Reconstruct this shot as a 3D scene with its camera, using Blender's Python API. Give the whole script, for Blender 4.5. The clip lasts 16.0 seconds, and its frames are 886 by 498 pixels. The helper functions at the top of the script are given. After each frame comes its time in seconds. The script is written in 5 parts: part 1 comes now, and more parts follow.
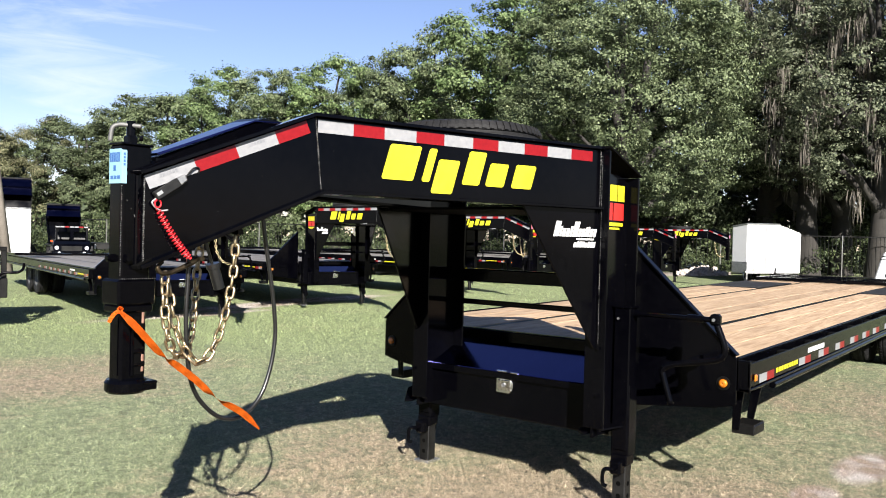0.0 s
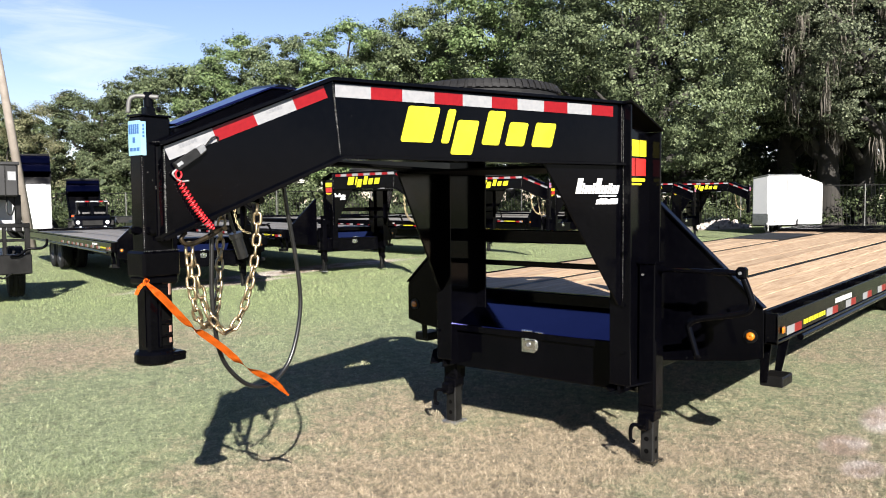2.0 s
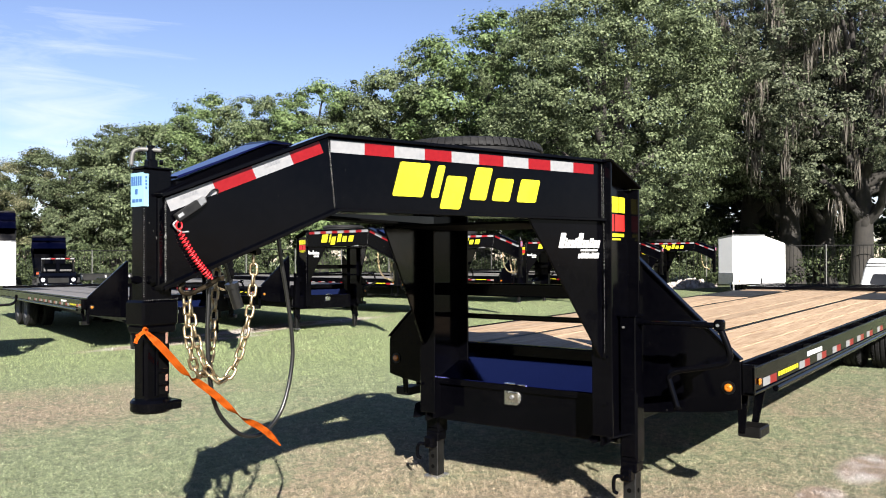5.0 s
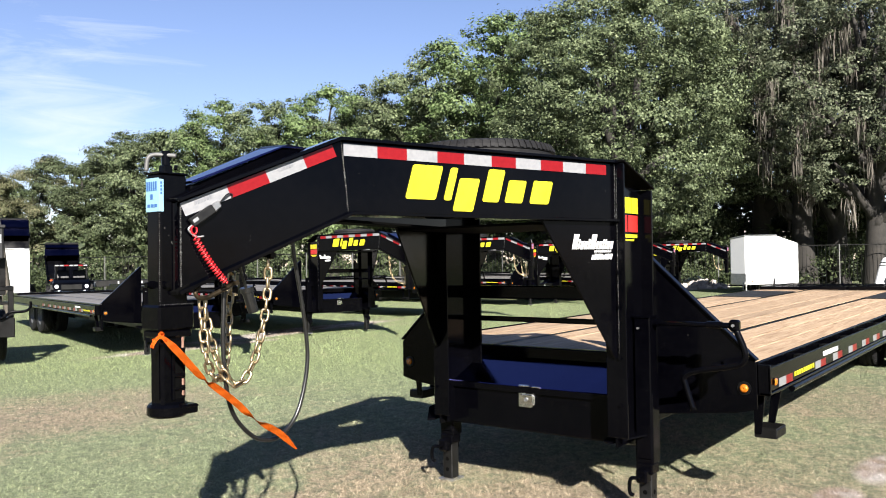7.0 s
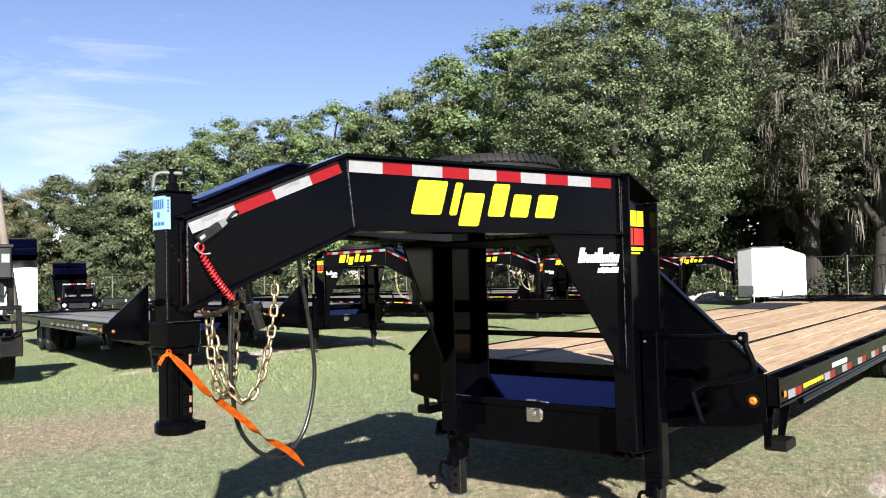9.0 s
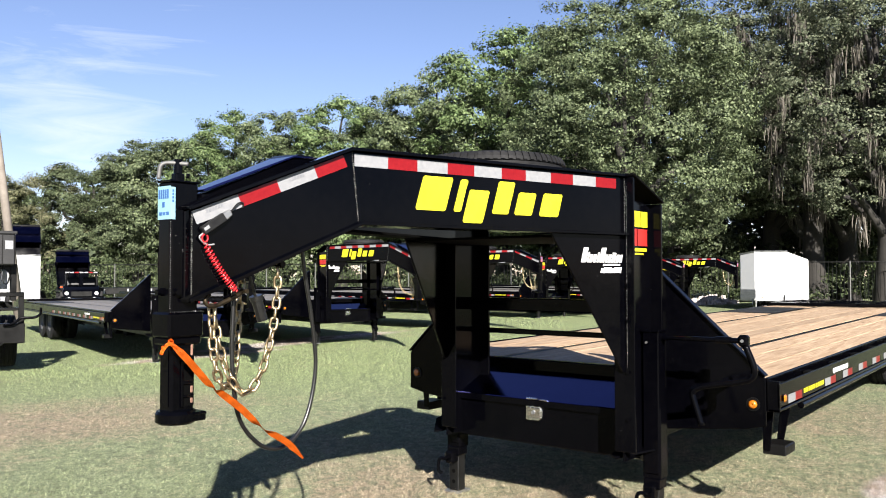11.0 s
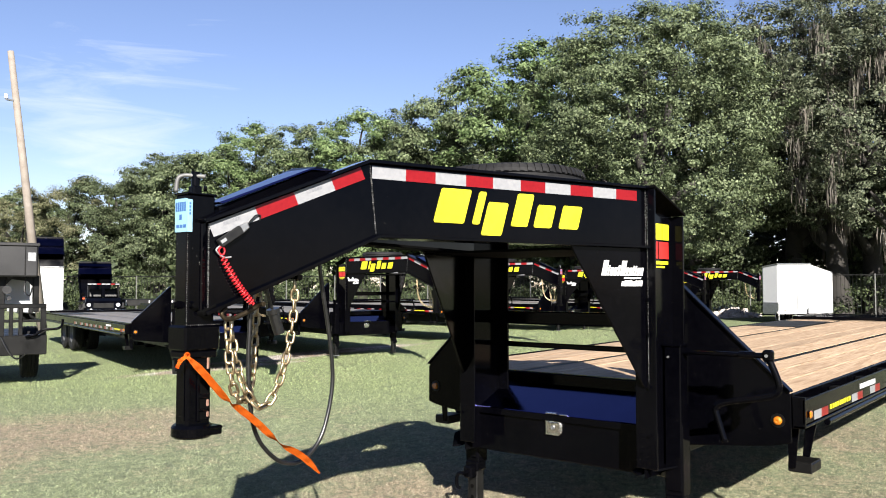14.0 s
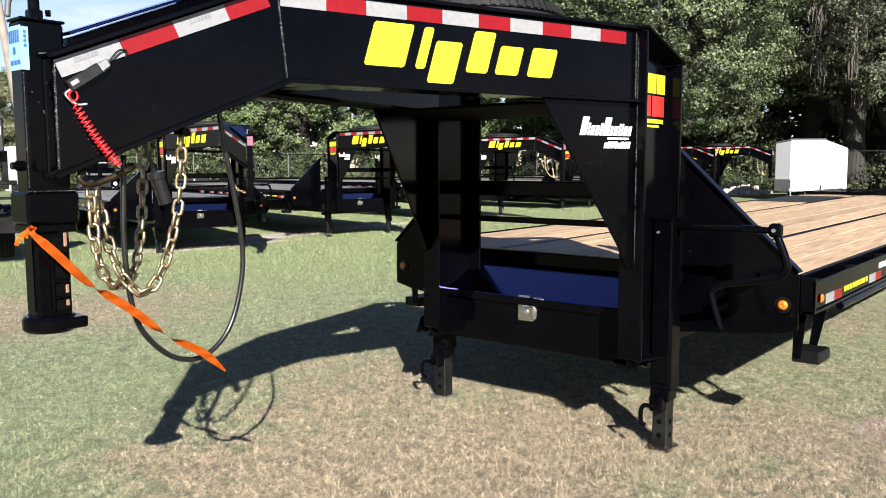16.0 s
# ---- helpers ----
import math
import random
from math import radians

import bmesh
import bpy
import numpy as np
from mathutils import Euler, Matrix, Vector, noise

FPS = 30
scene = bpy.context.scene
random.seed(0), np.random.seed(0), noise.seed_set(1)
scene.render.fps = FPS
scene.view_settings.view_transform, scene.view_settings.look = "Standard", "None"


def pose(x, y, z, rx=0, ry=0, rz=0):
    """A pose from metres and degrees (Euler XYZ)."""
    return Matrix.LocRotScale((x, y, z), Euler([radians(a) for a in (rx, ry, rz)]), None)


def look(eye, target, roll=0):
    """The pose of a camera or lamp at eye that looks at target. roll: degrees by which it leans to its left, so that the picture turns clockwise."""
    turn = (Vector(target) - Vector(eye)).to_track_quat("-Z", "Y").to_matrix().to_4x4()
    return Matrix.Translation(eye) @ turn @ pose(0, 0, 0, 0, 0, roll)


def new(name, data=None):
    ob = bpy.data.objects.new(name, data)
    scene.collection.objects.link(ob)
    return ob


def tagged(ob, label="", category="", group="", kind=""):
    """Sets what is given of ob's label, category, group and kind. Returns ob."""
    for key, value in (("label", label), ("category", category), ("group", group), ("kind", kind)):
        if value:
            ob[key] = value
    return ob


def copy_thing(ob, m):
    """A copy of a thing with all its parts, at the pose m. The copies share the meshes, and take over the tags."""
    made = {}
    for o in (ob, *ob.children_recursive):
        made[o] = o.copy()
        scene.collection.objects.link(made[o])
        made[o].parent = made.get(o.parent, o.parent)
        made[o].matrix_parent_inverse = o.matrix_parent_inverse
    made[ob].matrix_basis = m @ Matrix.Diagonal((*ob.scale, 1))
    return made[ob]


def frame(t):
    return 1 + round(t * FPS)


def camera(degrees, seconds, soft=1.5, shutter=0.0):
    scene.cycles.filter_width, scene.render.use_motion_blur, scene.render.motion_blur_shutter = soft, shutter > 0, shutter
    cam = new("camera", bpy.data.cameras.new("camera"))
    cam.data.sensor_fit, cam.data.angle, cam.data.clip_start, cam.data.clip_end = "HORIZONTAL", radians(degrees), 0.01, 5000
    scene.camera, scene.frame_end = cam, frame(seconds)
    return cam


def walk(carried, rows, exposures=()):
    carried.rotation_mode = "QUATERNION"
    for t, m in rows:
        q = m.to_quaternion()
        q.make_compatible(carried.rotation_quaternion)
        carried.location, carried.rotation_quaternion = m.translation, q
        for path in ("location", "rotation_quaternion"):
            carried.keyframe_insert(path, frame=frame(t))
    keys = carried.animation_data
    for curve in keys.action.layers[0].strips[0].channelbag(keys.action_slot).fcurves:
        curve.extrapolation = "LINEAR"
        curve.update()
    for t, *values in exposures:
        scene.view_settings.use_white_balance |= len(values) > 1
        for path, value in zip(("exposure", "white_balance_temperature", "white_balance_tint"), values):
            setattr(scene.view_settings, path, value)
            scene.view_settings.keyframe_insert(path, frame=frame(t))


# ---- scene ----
cam = camera(56.87, 16.0, soft=1.0)
PATH = [
    (0, (-3.684, -2.590, 1.397), (-2.1064, -1.3605, 1.3701), 1.44),
    (0.5, (-3.689, -2.587, 1.398), (-2.1121, -1.3579, 1.3641), 1.38),
    (1, (-3.681, -2.596, 1.398), (-2.1081, -1.3611, 1.3584), -1.01),
    (1.5, (-3.688, -2.572, 1.391), (-2.1301, -1.3202, 1.3109), 0.51),
    (2, (-3.680, -2.562, 1.395), (-2.1318, -1.3010, 1.2757), -0.50),
    (2.5, (-3.685, -2.561, 1.391), (-2.1288, -1.3110, 1.2657), -0.27),
    (3, (-3.705, -2.564, 1.388), (-2.1364, -1.3272, 1.2867), -0.21),
    (3.5, (-3.736, -2.564, 1.386), (-2.1571, -1.3384, 1.3284), 0.05),
    (4, (-3.775, -2.549, 1.379), (-2.1799, -1.3430, 1.3445), -0.26),
    (4.5, (-3.799, -2.549, 1.370), (-2.2014, -1.3469, 1.3683), -0.57),
    (5, (-3.807, -2.547, 1.367), (-2.2082, -1.3455, 1.3920), -0.29),
    (7.5, (-3.817, -2.536, 1.363), (-2.2381, -1.3094, 1.4035), -0.89),
    (8, (-3.820, -2.543, 1.363), (-2.2440, -1.3123, 1.4183), -0.88),
    (8.5, (-3.821, -2.544, 1.362), (-2.2475, -1.3115, 1.4259), -1.03),
    (9, (-3.818, -2.542, 1.362), (-2.2449, -1.3094, 1.4325), -1.39),
    (9.5, (-3.818, -2.545, 1.362), (-2.2465, -1.3105, 1.4397), -0.64),
    (12, (-3.823, -2.534, 1.358), (-2.2534, -1.2955, 1.4152), 0.02),
    (12.5, (-3.820, -2.529, 1.357), (-2.2488, -1.2921, 1.4131), -0.30),
    (13, (-3.824, -2.517, 1.356), (-2.2650, -1.2659, 1.4112), -0.12),
    (13.5, (-3.822, -2.515, 1.357), (-2.2713, -1.2525, 1.4117), -0.15),
    (14, (-3.792, -2.522, 1.364), (-2.2532, -1.2480, 1.4564), 0.03),
    (14.5, (-3.765, -2.525, 1.367), (-2.2353, -1.2415, 1.4864), 0.67),
    (15, (-3.659, -2.499, 1.334), (-2.1229, -1.2177, 1.3194), -1.77),
    (15.5, (-3.385, -2.486, 1.311), (-1.8571, -1.2081, 1.1294), -1.99),
    (16, (-3.140, -2.315, 1.296), (-1.6228, -1.0274, 1.0945), -0.16),
]
walk(cam, [(t, look(eye, target, roll)) for t, eye, target, roll in PATH])

# ---- light ----
SUN_TO = Vector((0.645, 0.755, -0.548)).normalized()
sun_data = bpy.data.lights.new("sun", "SUN")
sun_data.energy, sun_data.angle, sun_data.color = 5.0, radians(0.53), (1.0, 0.945, 0.87)
sun = new("sun", sun_data)
sun.matrix_world = look((-20, -22, 18), Vector((-20, -22, 18)) + SUN_TO)

world = bpy.data.worlds.new("sky")
scene.world = world
world.use_nodes = True
wn, wl = world.node_tree.nodes, world.node_tree.links
wn.clear()
w_out, w_bg = wn.new("ShaderNodeOutputWorld"), wn.new("ShaderNodeBackground")
w_sky = wn.new("ShaderNodeTexSky")
w_sky.sky_type, w_sky.sun_disc = "NISHITA", False
w_sky.sun_elevation = math.asin(-SUN_TO.z)
w_sky.sun_rotation = math.atan2(-SUN_TO.x, -SUN_TO.y)
w_sky.air_density, w_sky.dust_density, w_sky.ozone_density = 1.0, 0.15, 1.8
w_bg.inputs[1].default_value = 0.05
# thin cirrus streaks, thickest in one part of the sky
w_co, w_map = wn.new("ShaderNodeTexCoord"), wn.new("ShaderNodeMapping")
w_map.inputs["Rotation"].default_value = (0.0, 0.0, 0.45)
w_map.inputs["Scale"].default_value = (3.0, 5.0, 26.0)
w_noise = wn.new("ShaderNodeTexNoise")
w_noise.inputs["Scale"].default_value, w_noise.inputs["Detail"].default_value = 1.3, 9.0
w_noise.inputs["Roughness"].default_value, w_noise.inputs["Distortion"].default_value = 0.6, 0.7
w_away, w_near, w_add = wn.new("ShaderNodeVectorMath"), wn.new("ShaderNodeMapRange"), wn.new("ShaderNodeMath")
w_away.operation, w_add.operation = "DISTANCE", "ADD"
w_away.inputs[1].default_value = (0.44, 0.878, 0.19)
w_near.inputs[1].default_value, w_near.inputs[2].default_value = 0.02, 0.24
w_near.inputs[3].default_value, w_near.inputs[4].default_value = 0.1, -0.22
w_ramp = wn.new("ShaderNodeMapRange")
w_ramp.inputs[1].default_value, w_ramp.inputs[2].default_value = 0.48, 0.8
w_ramp.inputs[4].default_value = 0.55
w_mix = wn.new("ShaderNodeMixRGB")
w_mix.inputs[2].default_value = (5.5, 5.8, 6.1, 1)
wl.new(w_co.outputs["Generated"], w_map.inputs[0])
wl.new(w_map.outputs[0], w_noise.inputs["Vector"])
wl.new(w_co.outputs["Generated"], w_away.inputs[0])
wl.new(w_away.outputs["Value"], w_near.inputs[0])
wl.new(w_noise.outputs[0], w_add.inputs[0])
wl.new(w_near.outputs[0], w_add.inputs[1])
wl.new(w_add.outputs[0], w_ramp.inputs[0])
wl.new(w_ramp.outputs[0], w_mix.inputs[0])
w_tint = wn.new("ShaderNodeMixRGB")
w_tint.blend_type = "MULTIPLY"
w_tint.inputs[0].default_value = 1.0
w_tint.inputs[2].default_value = (0.71, 0.66, 0.775, 1)
wl.new(w_sky.outputs[0], w_tint.inputs[1])
wl.new(w_tint.outputs[0], w_mix.inputs[1])
wl.new(w_mix.outputs[0], w_bg.inputs[0])
wl.new(w_bg.outputs[0], w_out.inputs[0])
scene.view_settings.exposure = 2.02

# ---- materials ----


def nodes_of(name):
    m = bpy.data.materials.new(name)
    m.use_nodes = True
    nt = m.node_tree
    return m, nt.nodes, nt.links, nt.nodes["Principled BSDF"]


def surf(name, c1, c2, scale=4.0, rough=0.5, metal=0.0, bump=0.0, fine=60.0, coat=0.0, rough2=None, spread=0.0, spec=0.5):
    """A plain surface: two colours mixed by coarse and fine noise, uneven gloss and a fine relief."""
    m, n, l, b = nodes_of(name)
    co = n.new("ShaderNodeTexCoord")
    big, small = n.new("ShaderNodeTexNoise"), n.new("ShaderNodeTexNoise")
    big.inputs["Scale"].default_value, big.inputs["Detail"].default_value = scale, 6
    small.inputs["Scale"].default_value, small.inputs["Detail"].default_value = fine, 4
    l.new(co.outputs["Object"], big.inputs["Vector"])
    l.new(co.outputs["Object"], small.inputs["Vector"])
    both = n.new("ShaderNodeMath")
    both.operation = "MULTIPLY_ADD"
    l.new(small.outputs[0], both.inputs[0])
    both.inputs[1].default_value = 0.45
    l.new(big.outputs[0], both.inputs[2])
    ramp = n.new("ShaderNodeMapRange")
    ramp.inputs[1].default_value, ramp.inputs[2].default_value = 0.45, 1.0
    l.new(both.outputs[0], ramp.inputs[0])
    mix = n.new("ShaderNodeMixRGB")
    mix.inputs[1].default_value, mix.inputs[2].default_value = (*c1, 1), (*c2, 1)
    l.new(ramp.outputs[0], mix.inputs[0])
    last = mix.outputs[0]
    if spread:
        info, hsv, mr = n.new("ShaderNodeObjectInfo"), n.new("ShaderNodeHueSaturation"), n.new("ShaderNodeMapRange")
        mr.inputs[3].default_value, mr.inputs[4].default_value = 1 - spread, 1 + spread
        l.new(info.outputs["Random"], mr.inputs[0])
        l.new(mr.outputs[0], hsv.inputs["Value"])
        l.new(last, hsv.inputs["Color"])
        last = hsv.outputs[0]
    l.new(last, b.inputs["Base Color"])
    rr = n.new("ShaderNodeMapRange")
    rr.inputs[3].default_value, rr.inputs[4].default_value = rough, rough if rough2 is None else rough2
    l.new(ramp.outputs[0], rr.inputs[0])
    l.new(rr.outputs[0], b.inputs["Roughness"])
    b.inputs["Metallic"].default_value = metal
    b.inputs["Specular IOR Level"].default_value = spec
    b.inputs["Coat Weight"].default_value = coat
    b.inputs["Coat Roughness"].default_value = 0.12
    if bump:
        bp = n.new("ShaderNodeBump")
        bp.inputs["Strength"].default_value, bp.inputs["Distance"].default_value = bump, 0.01
        l.new(both.outputs[0], bp.inputs["Height"])
        l.new(bp.outputs[0], b.inputs["Normal"])
    return m


M_BLACK = surf("black_paint", (0.0002, 0.0002, 0.0006), (0.0012, 0.0012, 0.0017), 2.2, 0.05, bump=0.03, fine=30, rough2=0.22, spec=0.1)


def add_dust(m, scale, size, tint):
    """Sparse specks of pale dust on a painted surface."""
    n, l = m.node_tree.nodes, m.node_tree.links
    b = n["Principled BSDF"]
    old = b.inputs["Base Color"].links[0].from_socket
    co, cell, gate = n.new("ShaderNodeTexCoord"), n.new("ShaderNodeTexVoronoi"), n.new("ShaderNodeTexNoise")
    cell.inputs["Scale"].default_value, gate.inputs["Scale"].default_value = scale, 5.0
    for t in (cell, gate):
        l.new(co.outputs["Object"], t.inputs["Vector"])
    lim, dot, mix = n.new("ShaderNodeMapRange"), n.new("ShaderNodeMath"), n.new("ShaderNodeMixRGB")
    lim.inputs[1].default_value, lim.inputs[2].default_value = 0.45, 0.75
    lim.inputs[4].default_value = size
    dot.operation = "LESS_THAN"
    l.new(gate.outputs[0], lim.inputs[0])
    l.new(cell.outputs["Distance"], dot.inputs[0])
    l.new(lim.outputs[0], dot.inputs[1])
    l.new(dot.outputs[0], mix.inputs[0])
    l.new(old, mix.inputs[1])
    mix.inputs[2].default_value = (*tint, 1)
    l.new(mix.outputs[0], b.inputs["Base Color"])


add_dust(M_BLACK, 45, 0.095, (0.045, 0.045, 0.043))
M_BLACK_DULL = surf("black_frame", (0.00112, 0.00112, 0.00112), (0.00336, 0.0032, 0.00304), 4, 0.3, bump=0.1, fine=40, rough2=0.55, spec=0.2)
# black lid: the blue of the reflected sky is put into its metal colour
M_LID = surf("sky_tinted_lid", (0.045, 0.047, 0.15), (0.06, 0.062, 0.19), 3, 0.08, metal=1.0, bump=0.015, fine=30, rough2=0.15)
M_DUMP = surf("blue_black_metallic", (0.014, 0.015, 0.045), (0.022, 0.023, 0.06), 3, 0.12, metal=1.0, bump=0.02, fine=30, rough2=0.25)
M_WELD = surf("weld_bead", (0.015, 0.015, 0.015), (0.09, 0.09, 0.09), 120, 0.18, metal=0.5, bump=0.8, fine=220, rough2=0.35)
M_RUBBER = surf("rubber", (0.0032, 0.0032, 0.0038), (0.009, 0.0088, 0.0092), 12, 0.6, bump=0.3, fine=90, rough2=0.8, spec=0.2)
M_RED_TAPE = surf("red_reflective_tape", (0.111, 0.00153, 0.0034), (0.149, 0.00425, 0.00595), 60, 0.3, bump=0.05, fine=300, spec=0.3)
M_WHITE_TAPE = surf("white_reflective_tape", (0.136, 0.14, 0.149), (0.183, 0.183, 0.189), 50, 0.28, bump=0.05, fine=300, spec=0.3)
M_TAPE_PRINT = surf("faint_grey_print", (0.1, 0.105, 0.115), (0.15, 0.15, 0.16), 60, 0.3)
M_YELLOW = surf("yellow_vinyl", (0.357, 0.323, 0.0051), (0.383, 0.353, 0.0127), 10, 0.45)
M_WHITE = surf("white_vinyl", (0.45, 0.45, 0.443), (0.495, 0.495, 0.49), 10, 0.4)
M_RED = surf("red_vinyl", (0.297, 0.0085, 0.0085), (0.34, 0.017, 0.0127), 10, 0.4)
M_GREY_PRINT = surf("grey_print", (0.125, 0.13, 0.14), (0.175, 0.18, 0.185), 30, 0.5)
M_BLUE_TAG = surf("pale_blue_sticker", (0.14, 0.264, 0.34), (0.18, 0.296, 0.36), 12, 0.45)
M_PINK_TAG = surf("pink_sticker", (0.2, 0.05, 0.06), (0.25, 0.07, 0.08), 12, 0.45)
M_PLASTIC = surf("black_plastic", (0.002, 0.002, 0.0025), (0.005, 0.005, 0.005), 40, 0.4, bump=0.05, rough2=0.55, spec=0.25)
M_BLUE_INK = surf("dark_blue_ink", (0.02, 0.06, 0.18), (0.03, 0.09, 0.22), 12, 0.5)
M_AMBER = surf("amber_lens", (0.264, 0.068, 0.0034), (0.34, 0.115, 0.00637), 60, 0.15, coat=0.6)
M_RED_LENS = surf("red_lens", (0.5, 0.03, 0.02), (0.6, 0.1, 0.02), 60, 0.15, coat=0.6)
M_CHROME = surf("polished_steel", (0.55, 0.55, 0.55), (0.75, 0.75, 0.74), 30, 0.12, metal=1.0, bump=0.05, rough2=0.3)
M_ZINC = surf("galvanised_steel", (0.22, 0.225, 0.23), (0.36, 0.36, 0.36), 14, 0.35, metal=0.9, bump=0.1, rough2=0.55)
M_POST = surf("dull_steel_post", (0.07, 0.07, 0.07), (0.13, 0.13, 0.125), 10, 0.6, metal=0.5)
M_GOLD = surf("yellow_zinc_chain", (0.15, 0.105, 0.05), (0.46, 0.37, 0.24), 30, 0.26, metal=0.95, bump=0.15, fine=120, rough2=0.5)
M_HOOK = surf("worn_bronze_steel", (0.015, 0.0115, 0.007), (0.055, 0.04, 0.0225), 40, 0.35, metal=0.8, bump=0.2, rough2=0.6)
M_RED_CABLE = surf("red_plastic", (0.375, 0.0075, 0.0125), (0.425, 0.015, 0.02), 20, 0.3, coat=0.3)
M_CABLE = surf("black_rubber_cable", (0.003, 0.003, 0.003), (0.0084, 0.0084, 0.0084), 30, 0.3)
M_WHITE_PAINT = surf("white_trailer_paint", (0.34, 0.344, 0.357), (0.391, 0.391, 0.391), 1.5, 0.3, bump=0.02, fine=10, rough2=0.45)
M_RIM = surf("dark_grey_rim", (0.03, 0.03, 0.032), (0.07, 0.07, 0.07), 6, 0.4, bump=0.1)
M_BOX_GREY = surf("dark_grey_steel_box", (0.008, 0.008, 0.0088), (0.0176, 0.0176, 0.0184), 3, 0.4, bump=0.05, rough2=0.55, spec=0.3)
M_POLE = surf("weathered_pole_wood", (0.102, 0.085, 0.0701), (0.178, 0.157, 0.136), 3, 0.85, bump=0.6, fine=25)
M_BARK = surf("oak_bark", (0.00573, 0.00495, 0.00416), (0.0208, 0.0177, 0.0146), 3, 0.9, bump=0.9, fine=14)
M_RUBBLE = surf("pale_rubble", (0.173, 0.151, 0.137), (0.288, 0.259, 0.238), 4, 0.9, bump=0.8, fine=20, spread=0.2)
M_RUST = surf("worn_copper_pin", (0.1, 0.05, 0.032), (0.2, 0.11, 0.08), 40, 0.5, bump=0.2)
# flat black for shade in holes, and on plates kept free of reflections
M_SHADE_BLACK = surf("shade_black", (0.0004, 0.0004, 0.0004), (0.001, 0.001, 0.001), 10, 0.9, spec=0.05)
# greyer than the black frame: light from the ground put into the leg's colour
M_LEG = surf("ground_lit_leg", (0.0015, 0.0015, 0.0015), (0.006, 0.0059, 0.0056), 14, 0.35, bump=0.1, fine=90, rough2=0.6, spec=0.3)
M_GLASS_DARK = surf("tinted_glass", (0.01, 0.012, 0.015), (0.02, 0.02, 0.025), 2, 0.08)


def wood_mat(name, dark, light, spread):
    """Planed pine boards with grain along x, knots and board to board variation."""
    m, n, l, b = nodes_of(name)
    co, mp, info = n.new("ShaderNodeTexCoord"), n.new("ShaderNodeMapping"), n.new("ShaderNodeObjectInfo")
    add = n.new("ShaderNodeVectorMath")
    add.operation = "MULTIPLY_ADD"
    add.inputs[1].default_value, = [(37.0, 11.0, 5.0)]
    cmb = n.new("ShaderNodeCombineXYZ")
    for k in range(3):
        l.new(info.outputs["Random"], cmb.inputs[k])
    l.new(cmb.outputs[0], add.inputs[0])
    l.new(co.outputs["Object"], add.inputs[2])
    l.new(add.outputs[0], mp.inputs[0])
    mp.inputs["Scale"].default_value = (0.9, 13.0, 13.0)
    grain, stain, knot = n.new("ShaderNodeTexNoise"), n.new("ShaderNodeTexNoise"), n.new("ShaderNodeTexVoronoi")
    grain.inputs["Scale"].default_value, grain.inputs["Detail"].default_value, grain.inputs["Distortion"].default_value = 2.4, 7, 1.6
    stain.inputs["Scale"].default_value, stain.inputs["Detail"].default_value = 1.3, 5
    l.new(mp.outputs[0], grain.inputs["Vector"])
    l.new(add.outputs[0], stain.inputs["Vector"])
    mp2 = n.new("ShaderNodeMapping")
    mp2.inputs["Scale"].default_value = (1.4, 5.5, 5.5)
    l.new(add.outputs[0], mp2.inputs[0])
    l.new(mp2.outputs[0], knot.inputs["Vector"])
    knot.inputs["Scale"].default_value = 1.0
    kr = n.new("ShaderNodeMapRange")
    kr.inputs[1].default_value, kr.inputs[2].default_value = 0.03, 0.1
    l.new(knot.outputs["Distance"], kr.inputs[0])
    gr = n.new("ShaderNodeMapRange")
    gr.inputs[1].default_value, gr.inputs[2].default_value = 0.32, 0.66
    l.new(grain.outputs[0], gr.inputs[0])
    mix, mix2, hsv, mr = n.new("ShaderNodeMixRGB"), n.new("ShaderNodeMixRGB"), n.new("ShaderNodeHueSaturation"), n.new("ShaderNodeMapRange")
    mix.inputs[1].default_value, mix.inputs[2].default_value = (*dark, 1), (*light, 1)
    l.new(gr.outputs[0], mix.inputs[0])
    mix2.inputs[1].default_value = (dark[0] * 0.45, dark[1] * 0.38, dark[2] * 0.3, 1)
    l.new(kr.outputs[0], mix2.inputs[0])
    l.new(mix.outputs[0], mix2.inputs[2])
    val = n.new("ShaderNodeMath")
    val.operation = "MULTIPLY_ADD"
    mr.inputs[3].default_value, mr.inputs[4].default_value = 1 - spread, 1 + spread
    l.new(info.outputs["Random"], mr.inputs[0])
    l.new(stain.outputs[0], val.inputs[0])
    val.inputs[1].default_value = 0.35
    sub = n.new("ShaderNodeMath")
    sub.operation = "SUBTRACT"
    l.new(mr.outputs[0], sub.inputs[0])
    sub.inputs[1].default_value = 0.17
    l.new(sub.outputs[0], val.inputs[2])
    l.new(val.outputs[0], hsv.inputs["Value"])
    l.new(mix2.outputs[0], hsv.inputs["Color"])
    l.new(hsv.outputs[0], b.inputs["Base Color"])
    b.inputs["Roughness"].default_value = 0.62
    bp = n.new("ShaderNodeBump")
    bp.inputs["Strength"].default_value, bp.inputs["Distance"].default_value = 0.25, 0.004
    l.new(grain.outputs[0], bp.inputs["Height"])
    l.new(bp.outputs[0], b.inputs["Normal"])
    return m


M_DECK = wood_mat("treated_pine_boards", (0.196, 0.123, 0.068), (0.36, 0.262, 0.17), 0.13)
M_DECK_GREY = wood_mat("grey_boards", (0.0688, 0.0645, 0.0602), (0.129, 0.12, 0.112), 0.15)


